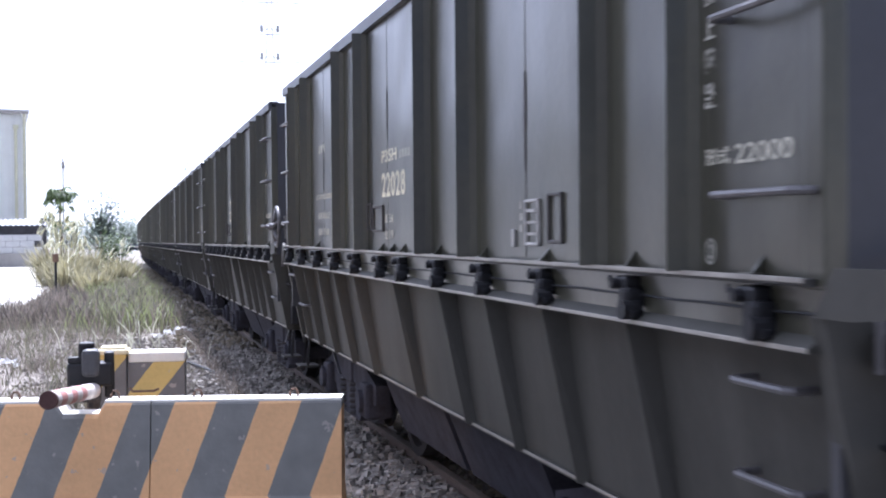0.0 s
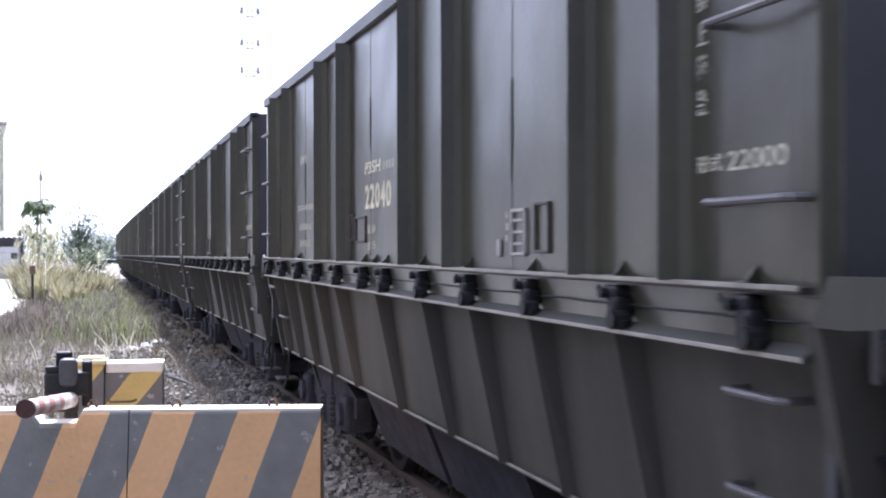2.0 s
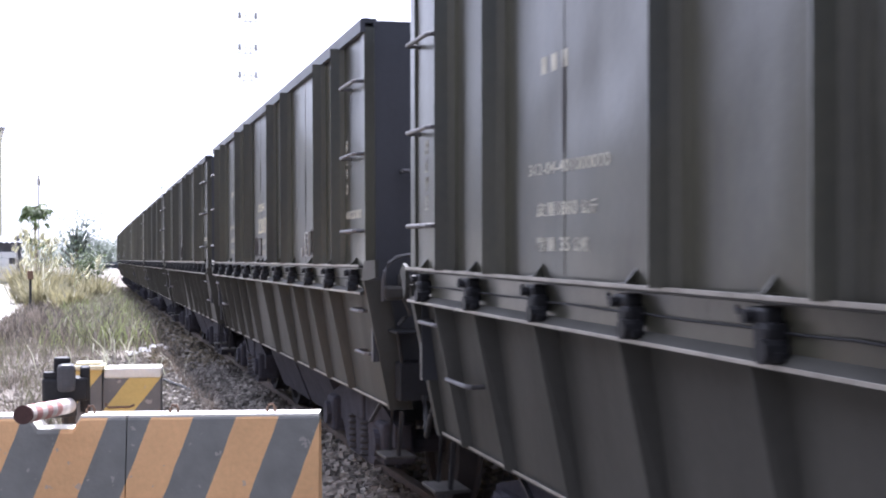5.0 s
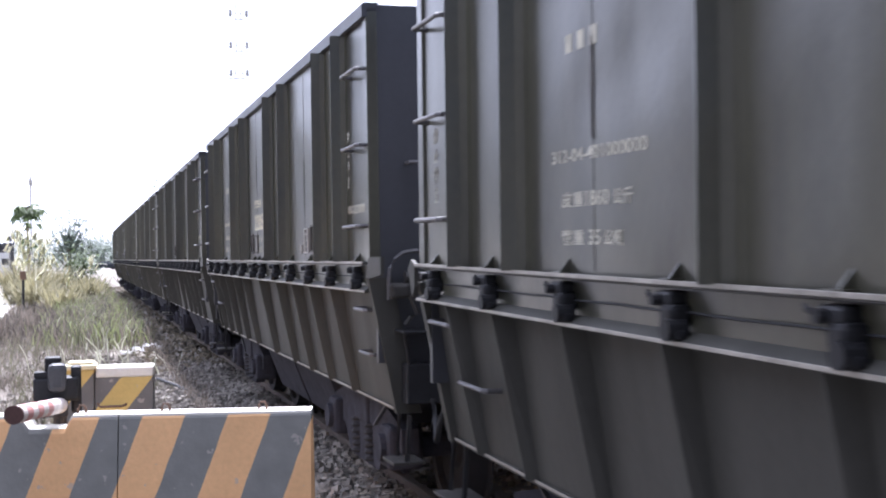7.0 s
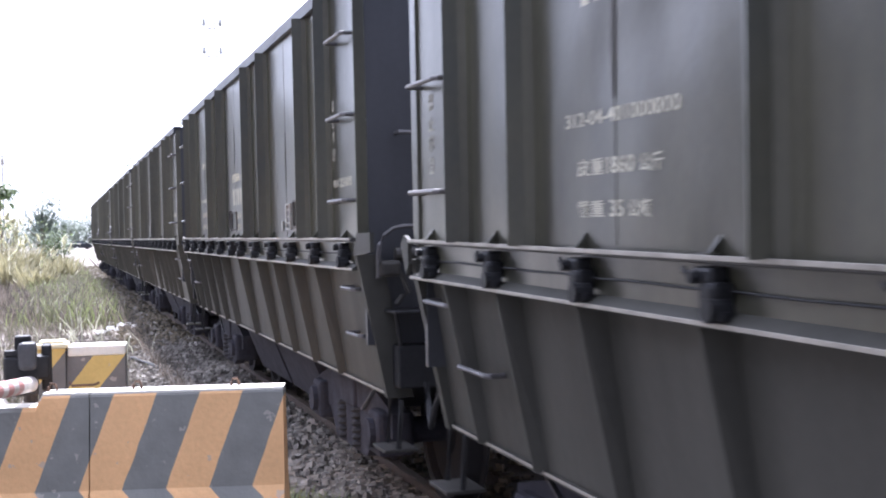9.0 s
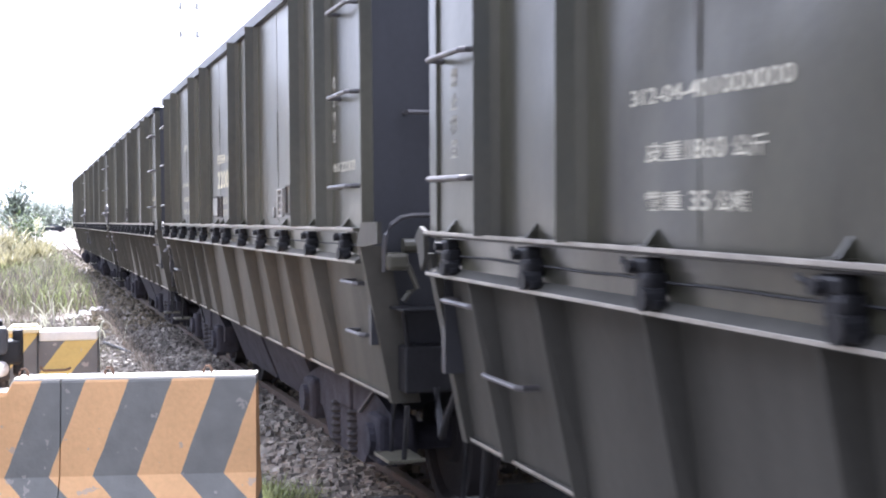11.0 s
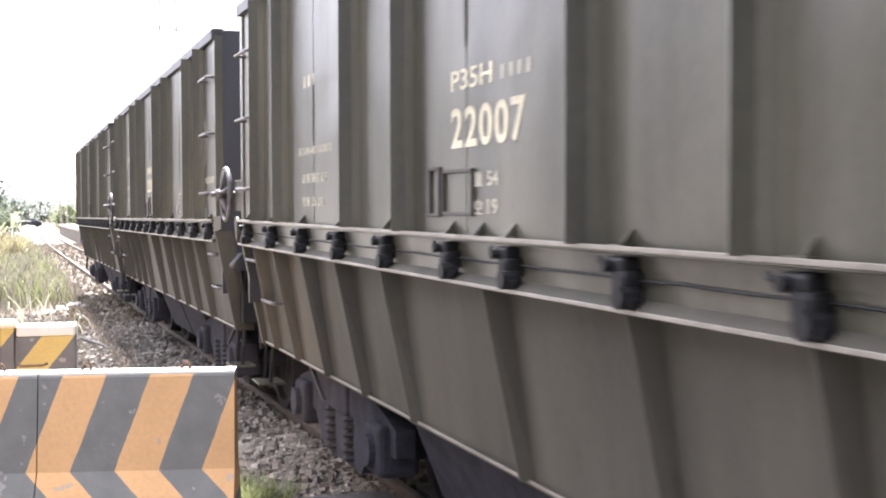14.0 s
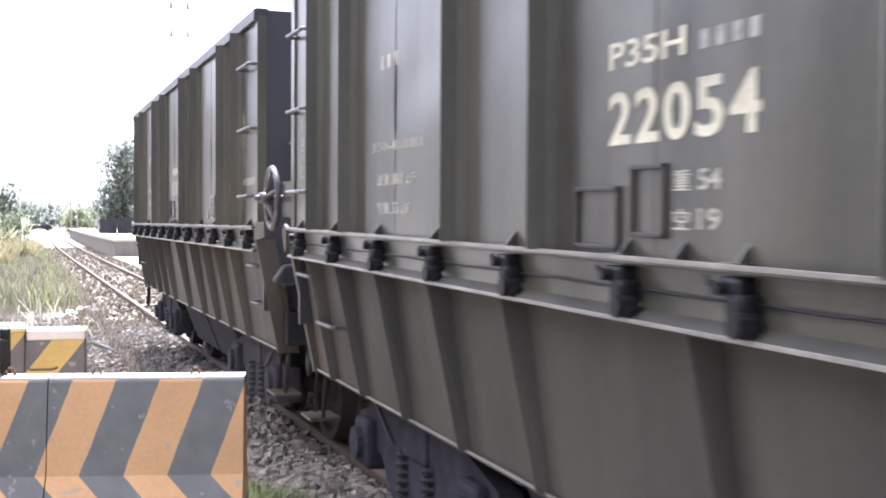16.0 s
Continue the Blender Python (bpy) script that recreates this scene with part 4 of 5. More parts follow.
def weed_spot(rng, y0, y1, spread=2.2):
    """Clumped places left of the ballast, thinner near the stones."""
    while True:
        y = y0 + (y1 - y0) * rng.uniform(0, 1) ** 1.3
        x = rng.uniform(-2.5 - y * 0.085, 1.05 + 0.006 * y)
        if in_yard(x, y):
            continue
        v = noise.noise(Vector((x * 1.1, y * 0.6, 3.0))) + 0.5 * noise.noise(Vector((x * 3.1, y * 2.2, 9.0)))
        edge = min(1.0, max(0.0, (1.0 + 0.006 * y - x) / 0.9))
        if rng.uniform(-.55, .5) < v * 0.9 - 0.35 * (1 - edge):
            return x, y, -0.24, (0.55 + 0.6 * edge) * (0.7 + 0.5 * max(0, v + .3))


blades("dry_grass", 22000, lambda r: weed_spot(r, 8.2, 30), (0.05, 0.3), (0.002, 0.005), (0.3, 1.3), DRYGRASS, "dry greyish straw grass and stalks beside the track")
blades("dry_grass", 11000, lambda r: weed_spot(r, 28, 70), (0.15, 0.5), (0.006, 0.014), (0.1, 0.8), DRYGRASS, "dry greyish straw grass and stalks beside the track")
blades("green_grass", 7000, lambda r: weed_spot(r, 10, 45), (0.08, 0.34), (0.004, 0.008), (0.3, 1.0), GREENGRASS, "dull green weeds among the dry grass")


def lush(rng):
    y = rng.uniform(26, 85)
    v = noise.noise(Vector((y * 0.35, 7.0, 2.0)))
    return min(1.35, rng.normal(0.3, 0.55)), y, -0.24, 0.85 + 0.45 * v


def shoulder(rng):
    y = rng.uniform(12, 45)
    v = noise.noise(Vector((y * 0.9, 4.0, 1.0)))
    return 1.25 + abs(rng.normal(0, 0.22)), y + v * 0.5, -0.16, 0.6 + 0.5 * max(0, v)


def tuft(rng):
    return 1.35 + rng.normal(0, 0.16), 7.35 + abs(rng.normal(0, 0.28)), -0.16, 0.6


blades("dry_grass", 7000, lush, (0.25, 0.8), (0.006, 0.013), (0.2, 0.9), DRYGRASS, "tall dry grass along the ballast")
blades("dry_grass", 4200, shoulder, (0.05, 0.28), (0.003, 0.007), (0.2, 1.0), DRYGRASS, "sparse dry weeds on the ballast shoulder")
blades("green_grass", 7500, lush, (0.25, 0.75), (0.006, 0.013), (0.2, 0.8), LUSHGRASS, "dull green grass along the ballast")
blades("green_grass", 1100, tuft, (0.08, 0.26), (0.003, 0.006), (0.3, 1.1), LUSHGRASS, "small green tuft by the road edge")


def pale(rng):
    y = rng.uniform(18, 50)
    return min(1.3, rng.normal(0.3, 0.5)), y, -0.22, 0.75


blades("reed_leaves", 160, pale, (0.35, 0.75), (0.012, 0.02), (0.4, 1.1), PALEREED, "long pale arching reed leaves")


def make_litter():
    rng = random.Random(5)
    spots = [(1.0, 24.3), (1.25, 25.2), (0.75, 23.6), (-1.5, 19.3), (-1.35, 18.7), (-2.1, 22.0), (1.4, 24.6)]
    for i, (x, y) in enumerate(spots):
        bm = bmesh.new()
        n = 4
        s = rng.uniform(0.06, 0.13)
        g = [[bm.verts.new(((a - n / 2) / n * 2 * s + rng.uniform(-.02, .02), (b - n / 2) / n * 1.2 * s + rng.uniform(-.02, .02), 0.04 + rng.uniform(0, .11))) for a in range(n + 1)] for b in range(n + 1)]
        for b in range(n):
            for a in range(n):
                bm.faces.new((g[b][a], g[b][a + 1], g[b + 1][a + 1], g[b + 1][a]))
        bmesh.ops.solidify(bm, geom=bm.faces[:], thickness=0.008)
        o = part("litter", bm, LITTER)
        o.matrix_basis = pose(x, y, -0.2, 0, 0, rng.uniform(0, 360))
        tagged(o, "crumpled white rubbish lying in the weeds", "litter", "litter in the weeds")
    bm = bmesh.new()
    tube(bm, [(1.03, 18.68, -0.15), (1.24, 17.43, -0.15), (1.42, 15.86, -0.15)], 0.02, 6)
    tagged(part("iron_rod", bm, IRON), "thin dark iron rod lying on the gravel", "rod")


make_litter()


# ---- yard, wall, shed and factory ----
def make_yard():
    bm = bmesh.new()
    prism(bm, [(-40, 30.6), (-4.6, 30.8), (-2.6, 36.6), (-2.1, 46), (-4.3, 97), (-40, 97)], "z", -0.4, -0.17)
    tagged(part("yard", bm, CONCRETE), "sunlit bare concrete yard", "yard", kind="structure")
    wall = new("boundary_wall")
    wall.location = (-5.1, 97, -0.2)
    tagged(wall, "grey block wall along the yard with a darker foot", "wall", kind="structure")
    bm = bmesh.new()
    box(bm, -30, 0.4, -0.2, 0.3, 0, 1.05, 0.02)
    part("wall_foot", bm, WALLGREY, wall)
    first = None
    for row in range(3):
        for i in range(16):
            x0 = -i * 1.0 - (0.5 if row % 2 else 0.0)
            if first is None:
                bm = bmesh.new()
                box(bm, -0.97, 0, 0, 0.22, 0, 0.43, 0.015)
                first = part("block", bm, WALLPALE, wall)
                first.location = (x0, 0, 1.05)
            else:
                o = new("block", first.data)
                o.parent, o.location = wall, (x0, random.uniform(-.01, .01), 1.05 + 0.45 * row)
    shed = new("shed")
    shed.location = (-4.9, 99.5, -0.2)
    tagged(shed, "low open shed with a pale corrugated roof", "shed")
    bm = bmesh.new()
    n = 160
    top = [(-30 + 30 * i / n, 3.1 + (0.05 if i % 2 else -0.05)) for i in range(n + 1)]
    lo = [[bm.verts.new((x, y, z + dz)) for x, z in top] for y, dz in ((-0.6, 0.0), (4.0, 0.55))]
    for i in range(n):
        bm.faces.new((lo[0][i], lo[0][i + 1], lo[1][i + 1], lo[1][i]))
    bmesh.ops.solidify(bm, geom=bm.faces[:], thickness=0.03)
    part("roof", bm, ROOFPALE, shed)
    bm = bmesh.new()
    box(bm, -30, -0.1, 3.6, 3.8, 0, 3.4)
    part("back_wall", bm, DARKWALL, shed, "dark back wall")
    for x in (-0.3, -4, -8, -12):
        bm = bmesh.new()
        box(bm, x - 0.08, x + 0.08, -0.1, 0.06, 0, 3.05)
        part("post", bm, WALLGREY, shed)
    bm = bmesh.new()
    for x in (-0.2, 0.15, 0.5, 0.9):
        box(bm, x - 0.12, x + 0.12, 0.2, 0.5, 3.2, 3.45 + 0.2 * abs(math.sin(x * 7)), 0.02)
    o = part("stacked_scrap", bm, DARKWALL, shed, "dark odds and ends on the roof edge")


def make_factory():
    f = new("factory")
    f.matrix_basis = pose(-7.2, 115, -0.2, 0, 0, 4.6)
    tagged(f, "tall white sheet-clad factory hall with downpipes", "factory")
    bm = bmesh.new()
    n = 90
    pts = [(-36 + 36 * i / n, 0.06 if i % 2 else 0.0) for i in range(n + 1)]
    bot = [bm.verts.new((x, y, 0)) for x, y in pts]
    top = [bm.verts.new((x, y, 13.2)) for x, y in pts]
    for i in range(n):
        bm.faces.new((bot[i], bot[i + 1], top[i + 1], top[i]))
    bmesh.ops.solidify(bm, geom=bm.faces[:], thickness=0.1)
    part("front_wall", bm, FACTORY, f)
    bm = bmesh.new()
    n = 110
    pts = [(0.04 if i % 2 else 0.0, 0.12 + 45 * i / n) for i in range(n + 1)]
    bot = [bm.verts.new((x, y, 0)) for x, y in pts]
    top = [bm.verts.new((x, y, 13.2)) for x, y in pts]
    for i in range(n):
        bm.faces.new((bot[i], bot[i + 1], top[i + 1], top[i]))
    bmesh.ops.solidify(bm, geom=bm.faces[:], thickness=0.1)
    part("side_wall", bm, FACTORY, f)
    bm = bmesh.new()
    prism(bm, [(-36.3, 13.15), (-18, 13.5), (0.3, 13.15), (0.3, 13.3), (-18, 13.7), (-36.3, 13.3)], "y", -0.3, 45.4)
    part("roof", bm, ROOFPALE, f)
    bm = bmesh.new()
    box(bm, -36.2, 0.25, -0.25, -0.05, 12.95, 13.2, 0.02)
    part("gutter", bm, WALLGREY, f)
    for x, z in ((-0.85, 11.6), (-0.12, 13.0)):
        bm = bmesh.new()
        box(bm, x - 0.13, x + 0.13, -0.2, -0.02, 0, z, 0.03)
        if x < -0.5:
            box(bm, x - 0.22, x + 0.22, -0.3, -0.02, z, z + 0.4, 0.04)
        part("downpipe", bm, PIPE, f, "yellowish grey downpipe")


make_yard()
make_factory()


def make_stake():
    s = new("marker_post")
    s.location = (-1.92, 45.2, -0.25)
    tagged(s, "thin dark marker post with a rusty box on top", "post")
    bm = bmesh.new()
    tube(bm, [(0, 0, 0), (0, 0, 1.3)], 0.045, 8)
    part("pole", bm, IRON, s)
    bm = bmesh.new()
    box(bm, -0.1, 0.1, -0.08, 0.08, 1.18, 1.48, 0.02)
    part("box", bm, RUST, s)


make_stake()


# ---- trees and tall plants ----
def leaf_strip(verts, faces, p, direction, length, width, droop, segs=4):
    """One long leaf: a strip that widens, tapers and droops."""
    d = Vector(direction).normalized()
    side = d.cross(Vector((0, 0, 1)))
    side = side.normalized() if side.length > 0.05 else Vector((1, 0, 0))
    n = len(verts)
    for i in range(segs + 1):
        f = i / segs
        q = Vector(p) + d * length * f - Vector((0, 0, 1)) * droop * length * f * f
        w = width * (0.25 + 1.5 * f * (1 - f) + 0.35 * (1 - f)) * (1 if i < segs else 0.1)
        verts += [tuple(q - side * w), tuple(q + side * w)]
    for i in range(segs):
        k = n + 2 * i
        faces.append((k, k + 1, k + 3, k + 2))


def make_papaya():
    t = new("papaya_tree")
    t.location = (-2.3, 60, -0.25)
    tagged(t, "slender papaya tree with a tuft of lobed leaves", "tree")
    bm = bmesh.new()
    tube(bm, [(0, 0, 0), (0.05, 0, 1.5), (-0.03, 0, 3.0), (0.02, 0, 4.25)], 0.09, 8, taper=0.55)
    part("trunk", bm, BARK, t)
    rng = random.Random(3)
    verts, faces = [], []
    for tier, (z, count, reach) in enumerate(((4.05, 34, 0.62), (3.3, 4, 0.45), (2.7, 4, 0.4))):
        for i in range(count):
            a = rng.uniform(0, math.tau)
            p = Vector((0, 0, z + rng.uniform(-.15, .1)))
            tip = p + Vector((math.cos(a), math.sin(a), rng.uniform(-.35, .75))) * reach * rng.uniform(.5, 1)
            leaf_strip(verts, faces, p, tip - p, (tip - p).length, 0.02, 0, 2)
            for k in range(7):
                b = a + (k - 3) * 0.5
                leaf_strip(verts, faces, tip, (math.cos(b), math.sin(b), rng.uniform(-.5, .25)), rng.uniform(.22, .42), 0.075, 0.8, 3)
    o = cloud_mesh("crown", verts, faces, LEAF)
    o.parent = t


def make_pampas(x, y, count, plumes, high, seed):
    t = new("pampas_grass")
    t.location = (x, y, -0.25)
    tagged(t, "clump of pampas grass with cream plumes", "grass clump", "pampas clumps")
    rng = random.Random(seed)
    verts, faces = [], []
    for i in range(count):
        a = rng.uniform(0, math.tau)
        leaf_strip(verts, faces, (rng.gauss(0, .25), rng.gauss(0, .25), 0), (math.cos(a) * .5, math.sin(a) * .5, 1), rng.uniform(.6, 1) * high * 0.95, 0.024, rng.uniform(.12, .6), 5)
    o = cloud_mesh("leaves", verts, faces, DRYREED)
    o.parent = t
    for i in range(plumes):
        verts, faces = [], []
        a, r = rng.uniform(0, math.tau), rng.uniform(.1, .75)
        p = Vector((math.cos(a) * r, math.sin(a) * r * .5, high * rng.uniform(.55, 1.0)))
        lean = Vector((rng.uniform(-.5, .6), rng.uniform(-.3, .3), 1)).normalized()
        leaf_strip(verts, faces, (p.x * .3, p.y * .3, 0), p - Vector((p.x * .3, p.y * .3, 0)), p.length, 0.014, 0, 3)
        for k in range(200):
            f = rng.random()
            q = p + lean * 0.5 * f - Vector((0, 0, 0.12 * f * f))
            b = rng.uniform(0, math.tau)
            leaf_strip(verts, faces, q, Vector((math.cos(b), math.sin(b), 0.5)) + lean * .6, 0.17 * (1.1 - f) * rng.uniform(.5, 1.2), 0.034, 0.5, 2)
        o = cloud_mesh("plume", verts, faces, PLUME)
        o.parent = t


def make_tree(name, x, y, wide, high, low, clumps, leaves, size, seed, label, mat, fronds=0):
    """Tapered trunk, limbs and a crown of many leaves gathered in uneven clumps."""
    t = new(name)
    t.location = (x, y, -0.25)
    tagged(t, label, "tree" if "tree" in name else "shrub")
    rng = random.Random(seed)
    bm = bmesh.new()
    tube(bm, [(0, 0, 0), (0.04 * wide, 0, high * .3), (-0.05 * wide, 0, high * .6), (0, 0, high * .85)], 0.035 * high, 8, taper=0.3)
    part("trunk", bm, BARK, t)
    verts, faces = [], []
    centres = []
    for i in range(clumps):
        a = rng.uniform(0, math.tau)
        f = rng.uniform(0, 1)
        r = wide * (0.35 + 0.65 * math.sin(math.pi * min(1, 0.15 + f * 0.8))) * rng.uniform(.15, 1)
        centres.append(Vector((math.cos(a) * r, math.sin(a) * r * .7, low + (high - low) * f)))
    for i, c in enumerate(centres):
        if i % 3 == 0:
            bm = bmesh.new()
            s = Vector((0, 0, max(0.2, c.z * 0.6)))
            tube(bm, [s, s.lerp(c, .5) + Vector((0, 0, .1)), c], 0.012 * high, 6, taper=0.35)
            part("limb", bm, BARK, t)
        rad = size * rng.uniform(3, 6.5)
        for k in range(leaves // clumps):
            v = Vector((rng.gauss(0, 1), rng.gauss(0, 1), rng.gauss(0, .7))) * rad * .5
            d = Vector((rng.uniform(-1, 1), rng.uniform(-1, 1), rng.uniform(-.5, .8)))
            leaf_strip(verts, faces, c + v, d, size * rng.uniform(.7, 1.5), size * .3, 0.3, 2)
    for i in range(fronds):
        a = rng.uniform(0, math.tau)
        leaf_strip(verts, faces, (rng.uniform(-.4, .4) * wide, 0, high * .55), (math.cos(a) * .55, math.sin(a) * .4, 1), high * rng.uniform(.3, .62), 0.06, 0.45, 6)
    o = cloud_mesh("crown", verts, faces, mat)
    o.parent = t


make_papaya()
make_pampas(-2.3, 54, 900, 38, 2.9, 1)
make_pampas(-1.35, 56, 800, 30, 2.6, 2)
make_pampas(-1.6, 47, 420, 3, 1.9, 4)
make_pampas(-0.6, 44, 420, 2, 1.6, 6)
make_pampas(0.1, 52, 420, 3, 1.8, 8)
make_pampas(0.35, 60, 420, 2, 1.9, 9)
make_pampas(-1.75, 50.5, 700, 6, 2.3, 10)
make_tree("banana_shrub", -0.55, 66, 0.95, 4.0, 0.5, 30, 1500, 0.2, 11, "grey-green shrub with upright ragged fronds", FROND, fronds=70)
make_tree("shrub", 0.0, 62, 0.6, 2.0, 0.2, 14, 1200, 0.16, 12, "low dull green shrub beside the track", LEAF)
make_tree("tree", 7.3, 92, 2.1, 6.9, 1.6, 46, 6500, 0.3, 27, "leafy tree behind the platform, leaf colour greyed for haze", LEAFFAR)
make_tree("tree", 9.4, 98, 1.5, 6.2, 2.0, 40, 5000, 0.26, 22, "leafy tree behind the platform, leaf colour greyed for haze", LEAFFAR)
make_tree("shrub", 7.6, 168, 1.9, 3.2, 0.3, 26, 2600, 0.3, 23, "round light green bush near the far platform end", LUSHGRASS)
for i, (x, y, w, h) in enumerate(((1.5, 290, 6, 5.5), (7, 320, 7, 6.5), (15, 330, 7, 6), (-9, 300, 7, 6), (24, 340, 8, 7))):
    make_tree("tree", x, y, w, h, 1.0, 26, 2600, 0.7, 30 + i, "distant grey-green tree with haze in its leaf colour", LEAFFAR)


# ---- platform, fence, poles, far vehicle and pylon ----
def make_platform():
    p = new("platform")
    p.location = (0, 0, 0)
    tagged(p, "old concrete station platform with stained walls, darkened for shade", "platform", kind="structure")
    bm = bmesh.new()
    st = [63 + 8 * i for i in range(11)]
    rings = [[bm.verts.new((x + bend(y), y, z)) for x, z in ((4.55, -0.3), (4.55, 0.56), (10.5, 0.56), (10.5, -0.3))] for y in st]
    for a, b in zip(rings, rings[1:]):
        for i in range(4):
            bm.faces.new((a[i], a[(i + 1) % 4], b[(i + 1) % 4], b[i]))
    bm.faces.new(rings[0])
    bm.faces.new(rings[-1][::-1])
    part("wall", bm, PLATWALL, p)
    bm = bmesh.new()
    rings = [[bm.verts.new((x + bend(y), y, z)) for x, z in ((4.43, 0.564), (4.43, 0.7), (10.5, 0.7), (10.5, 0.564))] for y in [62.9] + st[1:]]
    for a, b in zip(rings, rings[1:]):
        for i in range(4):
            bm.faces.new((a[i], a[(i + 1) % 4], b[(i + 1) % 4], b[i]))
    bm.faces.new(rings[0])
    bm.faces.new(rings[-1][::-1])
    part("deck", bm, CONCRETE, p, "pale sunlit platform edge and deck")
    bm = bmesh.new()
    box(bm, 4.45, 14, 26, 62.8, -0.35, -0.16)
    tagged(part("apron", bm, CONCRETE), "pale bare concrete ground before the platform", "ground", kind="structure")
    f = new("fence")
    f.matrix_basis = pose(5.4, 88, 0.7, 0, 0, -55)
    tagged(f, "dark weathered sheet fence on the platform", "fence")
    for i in range(8):
        bm = bmesh.new()
        pts = [(0.03 if k % 2 else 0.0, i * 1.5 + 1.45 * k / 14) for k in range(15)]
        bot = [bm.verts.new((x, y, 0)) for x, y in pts]
        top = [bm.verts.new((x, y, 1.0 + 0.06 * (i % 3))) for x, y in pts]
        for k in range(14):
            bm.faces.new((bot[k], bot[k + 1], top[k + 1], top[k]))
        bmesh.ops.solidify(bm, geom=bm.faces[:], thickness=0.02)
        part("panel", bm, DARKWALL, f)
    for x, y, h in ((6.6, 148, 4.6), (6.1, 152, 3.8), (7.2, 120, 3.4)):
        q = new("utility_pole")
        q.location = (x, y, -0.25)
        tagged(q, "thin grey pole beside the track", "pole", "poles by the track")
        bm = bmesh.new()
        tube(bm, [(0, 0, 0), (0, 0, h + 0.25)], 0.1, 8, taper=0.7)
        part("pole", bm, WALLGREY, q)
        bm = bmesh.new()
        box(bm, -0.5, 0.5, -0.05, 0.05, h - 0.3, h - 0.2)
        part("cross_arm", bm, WALLGREY, q)


def make_far_car():
    c = new("car")
    c.location = (3.6, 216, -0.2)
    tagged(c, "dark car with a pale windscreen standing far down the road", "car")
    bm = bmesh.new()
    prism(bm, [(-2.1, 0.3), (-2.1, 0.75), (-1.3, 0.88), (-0.7, 1.4), (0.8, 1.42), (1.5, 0.95), (2.1, 0.85), (2.1, 0.3)], "y", -0.85, 0.85)
    bmesh.ops.bevel(bm, geom=bm.edges[:], offset=0.08, segments=2, affect='EDGES')
    part("body", bm, CARDARK, c)
    bm = bmesh.new()
    prism(bm, [(-1.15, 0.93), (-0.66, 1.33), (0.76, 1.34), (1.3, 0.97)], "y", -0.865, -0.855)
    part("window", bm, GLASS, c)
    for x in (-1.3, 1.35):
        bm = bmesh.new()
        disc(bm, (x, -0.8, 0.31), "y", 0.31, 0.2, 18)
        part("wheel", bm, IRON, c)
    s = new("signal_box")
    s.location = (1.3, 150, -0.25)
    tagged(s, "small white crossing post with a white board", "signal post")
    bm = bmesh.new()
    tube(bm, [(0, 0, 0), (0, 0, 1.7)], 0.09, 8)
    part("post", bm, TOPPAINT, s)
    bm = bmesh.new()
    prism(bm, [(-0.9, 1.0), (0.3, 1.45), (1.5, 1.3), (1.5, 1.2), (0.3, 1.34), (-0.9, 0.9)], "y", -0.4, 0.4)
    part("board", bm, TOPPAINT, s)


def make_pylon():
    t = new("pylon")
    t.location = (36.3, 298, 0)
    tagged(t, "pale lattice power pylon with hanging insulators", "pylon")
    top = 62.0

    def half(z):
        return 3.6 - 3.0 * min(1, z / 50.0)
    for sx, sy in ((-1, -1), (1, -1), (1, 1), (-1, 1)):
        bm = bmesh.new()
        tube(bm, [(sx * half(z), sy * half(z), z) for z in (0, 25, 50, top)], 0.06, 5)
        part("leg", bm, GALV, t)
    bm = bmesh.new()
    z = 0.0
    while z < top - 2:
        h = max(1.6, half(z) * 1.5)
        for sx, sy, ex, ey in ((-1, -1, 1, -1), (1, -1, 1, 1), (1, 1, -1, 1), (-1, 1, -1, -1)):
            a, b = half(z), half(z + h)
            tube(bm, [(sx * a, sy * a, z), (ex * b, ey * b, z + h)], 0.02, 4)
            tube(bm, [(ex * a, ey * a, z), (sx * b, sy * b, z + h)], 0.02, 4)
        z += h
    part("bracing", bm, GALV, t)
    for z in (43.5, 50.0, 57.5):
        bm = bmesh.new()
        w = 7.4
        for sx in (-1, 1):
            for dy in (-0.5, 0.5):
                tube(bm, [(0, dy, z), (sx * w, 0, z)], 0.09, 4)
                tube(bm, [(0, dy, z + 1.4), (sx * w, 0, z)], 0.06, 4)
        arm = part("cross_arm", bm, GALV, t)
        for x in (-1.9, 1.9):
            bm = bmesh.new()
            for k in range(7):
                disc(bm, (x, 0, z + 0.6 + 0.24 * k), "z", 0.42, 0.12, 10)
            part("insulator", bm, WALLPALE, arm)


make_platform()
make_far_car()
make_pylon()


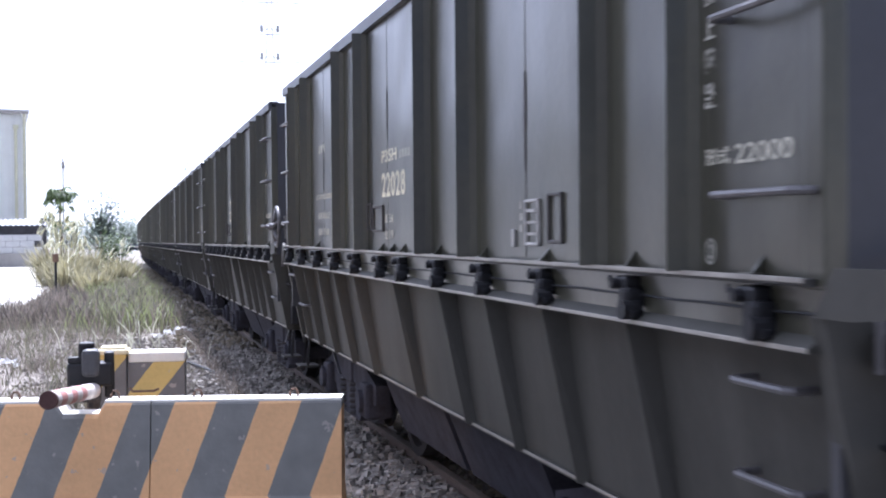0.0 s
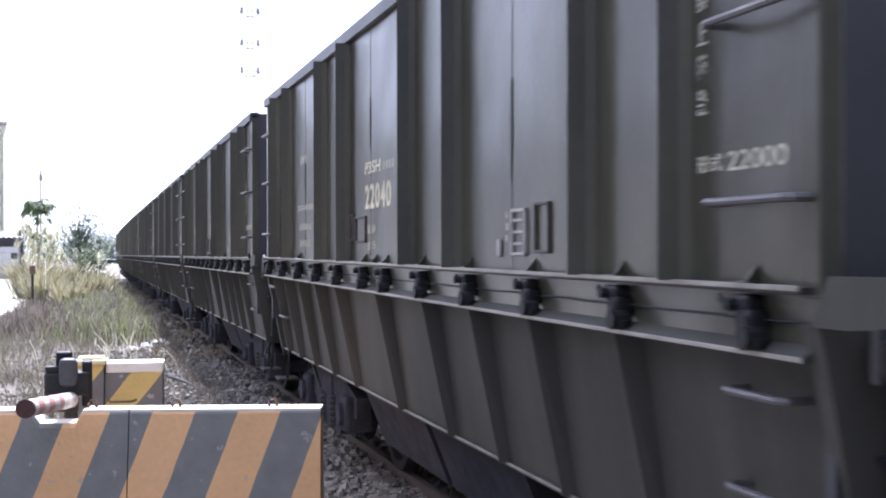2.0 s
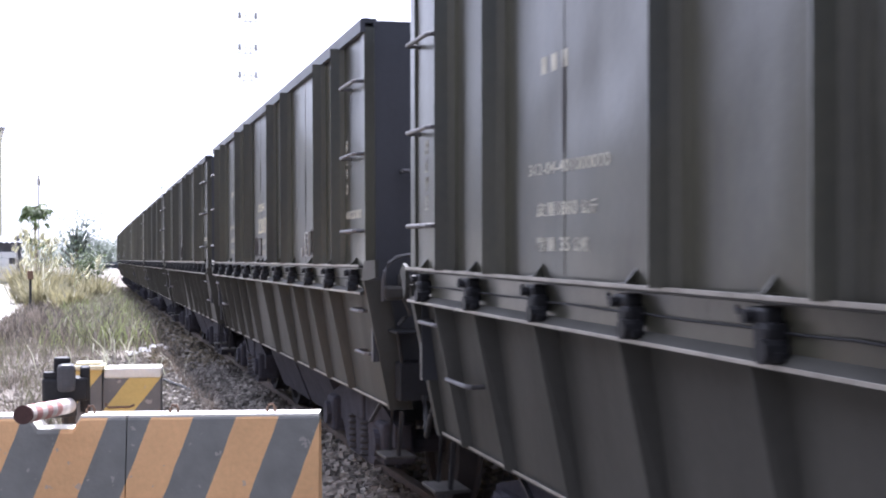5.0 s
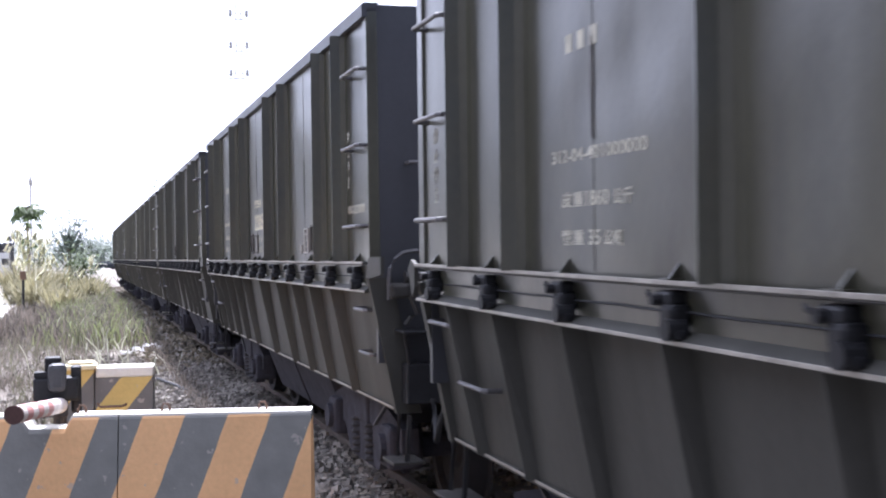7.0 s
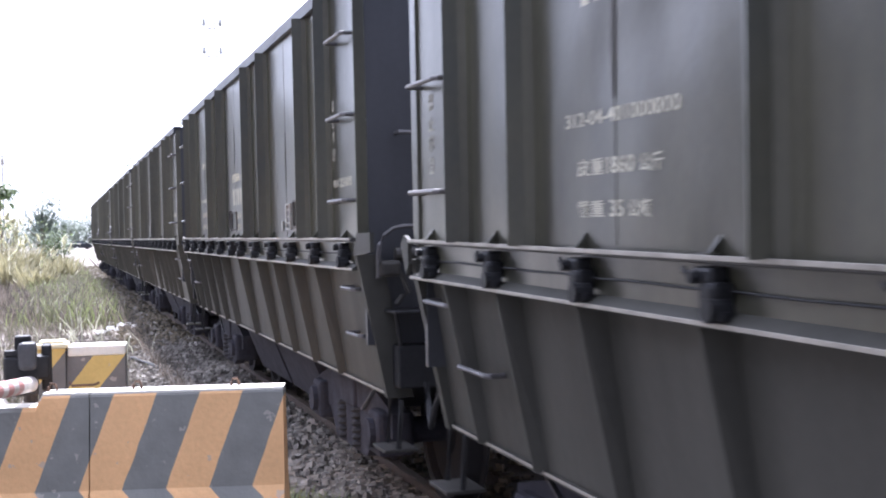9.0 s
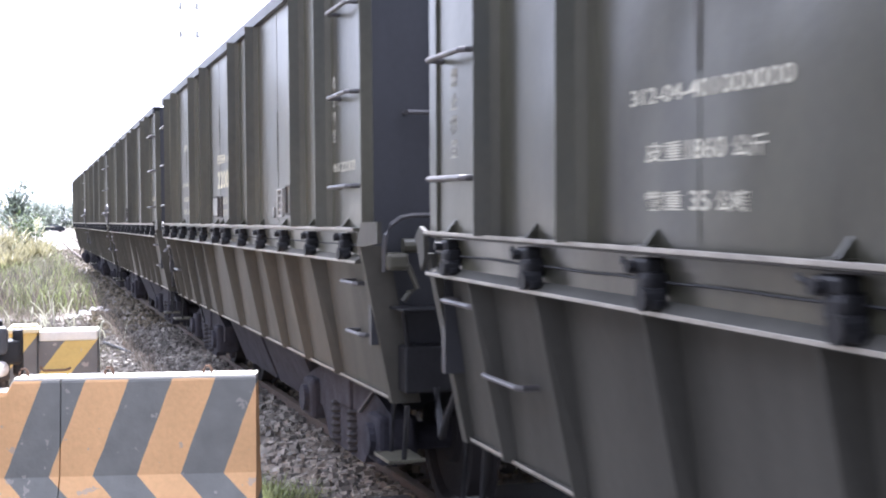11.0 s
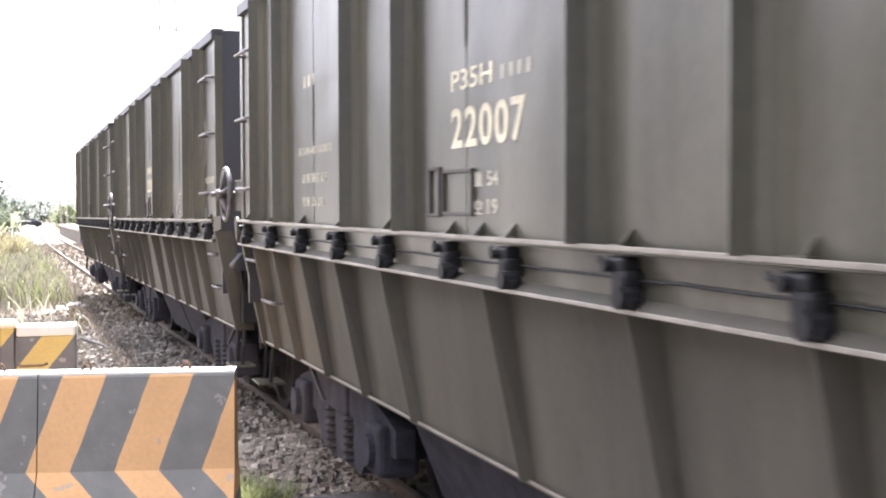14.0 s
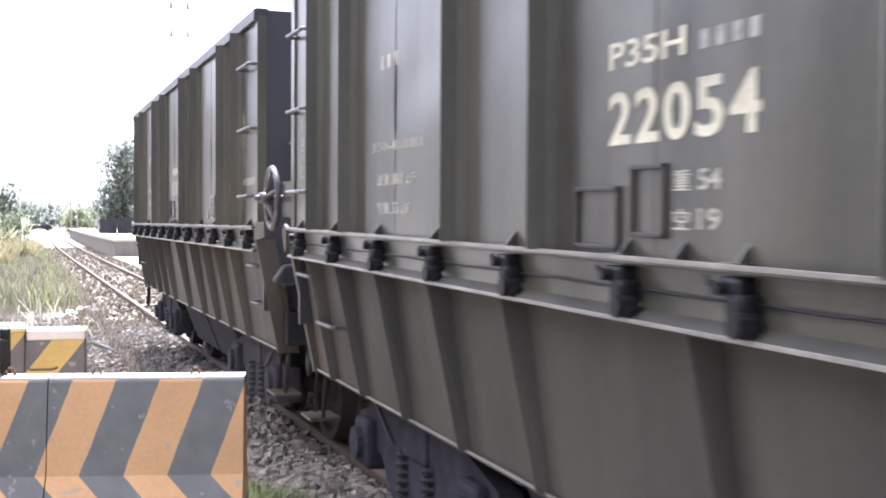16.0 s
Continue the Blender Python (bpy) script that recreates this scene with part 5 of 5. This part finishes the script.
def make_wires():
    for (a, b, sag) in (((-2.75, 76, 6.3), (-9, 118, 15.4), 0.6), ((-2.75, 76, 5.9), (6.1, 152, 4.4), 0.8), ((-2.75, 76, 6.2), (1.5, 290, 9.0), 3.0)):
        bm = bmesh.new()
        n = 14
        pts = [Vector(a).lerp(Vector(b), i / n) - Vector((0, 0, sag * 4 * (i / n) * (1 - i / n))) for i in range(n + 1)]
        tube(bm, pts, 0.018, 4)
        tagged(part("overhead_wire", bm, WALLGREY), "thin overhead wire in the haze", "wire", "overhead wires")
    q = new("utility_pole")
    q.location = (-2.75, 76, -0.25)
    tagged(q, "thin grey pole behind the papaya tree", "pole", "poles by the track")
    bm = bmesh.new()
    tube(bm, [(0, 0, 0), (0, 0, 6.7)], 0.06, 8, taper=0.7)
    part("pole", bm, WALLGREY, q)
    bm = bmesh.new()
    box(bm, -0.09, 0.09, -0.09, 0.09, 6.1, 6.5, 0.03)
    part("transformer", bm, WALLGREY, q)


make_wires()


# ---- movement ----
# Way of the train: where the centre of the first wagon stands along the track.
WAY = [(0, 6.98), (0.5, 4.45), (1, 1.90), (1.5, -0.47), (2, -3.08), (2.5, -5.64), (3, -8.22), (3.5, -10.76),
       (4, -13.31), (4.2, -14.32), (6.5, -26.14), (6.6, -26.64), (7, -28.77), (7.5, -31.25), (8, -33.87), (8.5, -36.52),
       (9, -39.16), (11.4, -51.90), (12, -55.18), (12.5, -57.90), (13, -60.65), (13.5, -63.46), (14, -66.05), (14.5, -68.86),
       (15.1, -72.19), (15.5, -74.46), (16, -77.31)]


def way_at(t):
    """A smooth curve through the way, with the first wagon's place as a polynomial plus small corrections."""
    ts, vs = [a for a, _ in WAY], [b for _, b in WAY]
    c = np.polyfit(ts, vs, 4)
    rest = [v - np.polyval(c, a) for a, v in WAY]
    return float(np.polyval(c, t) + np.interp(t, ts, rest))


def motions():
    steps = [i / 10 for i in range(int(CLIP * 10) + 1)]
    for n, w in enumerate(TRAIN):
        rows = []
        for t in steps:
            y = way_at(t) + PITCH * n
            a, b = dip(y - 2.95), dip(y + 2.95)
            rows.append((t, pose(TRACK_X + bend(y), y, (a + b) / 2, math.degrees(math.atan2(b - a, 5.9)), 0, math.degrees(math.atan2(bend(y - 2.95) - bend(y + 2.95), 5.9)))))
        walk(w, rows)
        for ob in [o for o in w.children if o.name.startswith("wheelset")]:
            y0 = ob.location.y
            walk(ob, [(t, pose(0, y0, 0.43, math.degrees(way_at(0) - way_at(t)) / 0.43)) for t in steps])


motions()
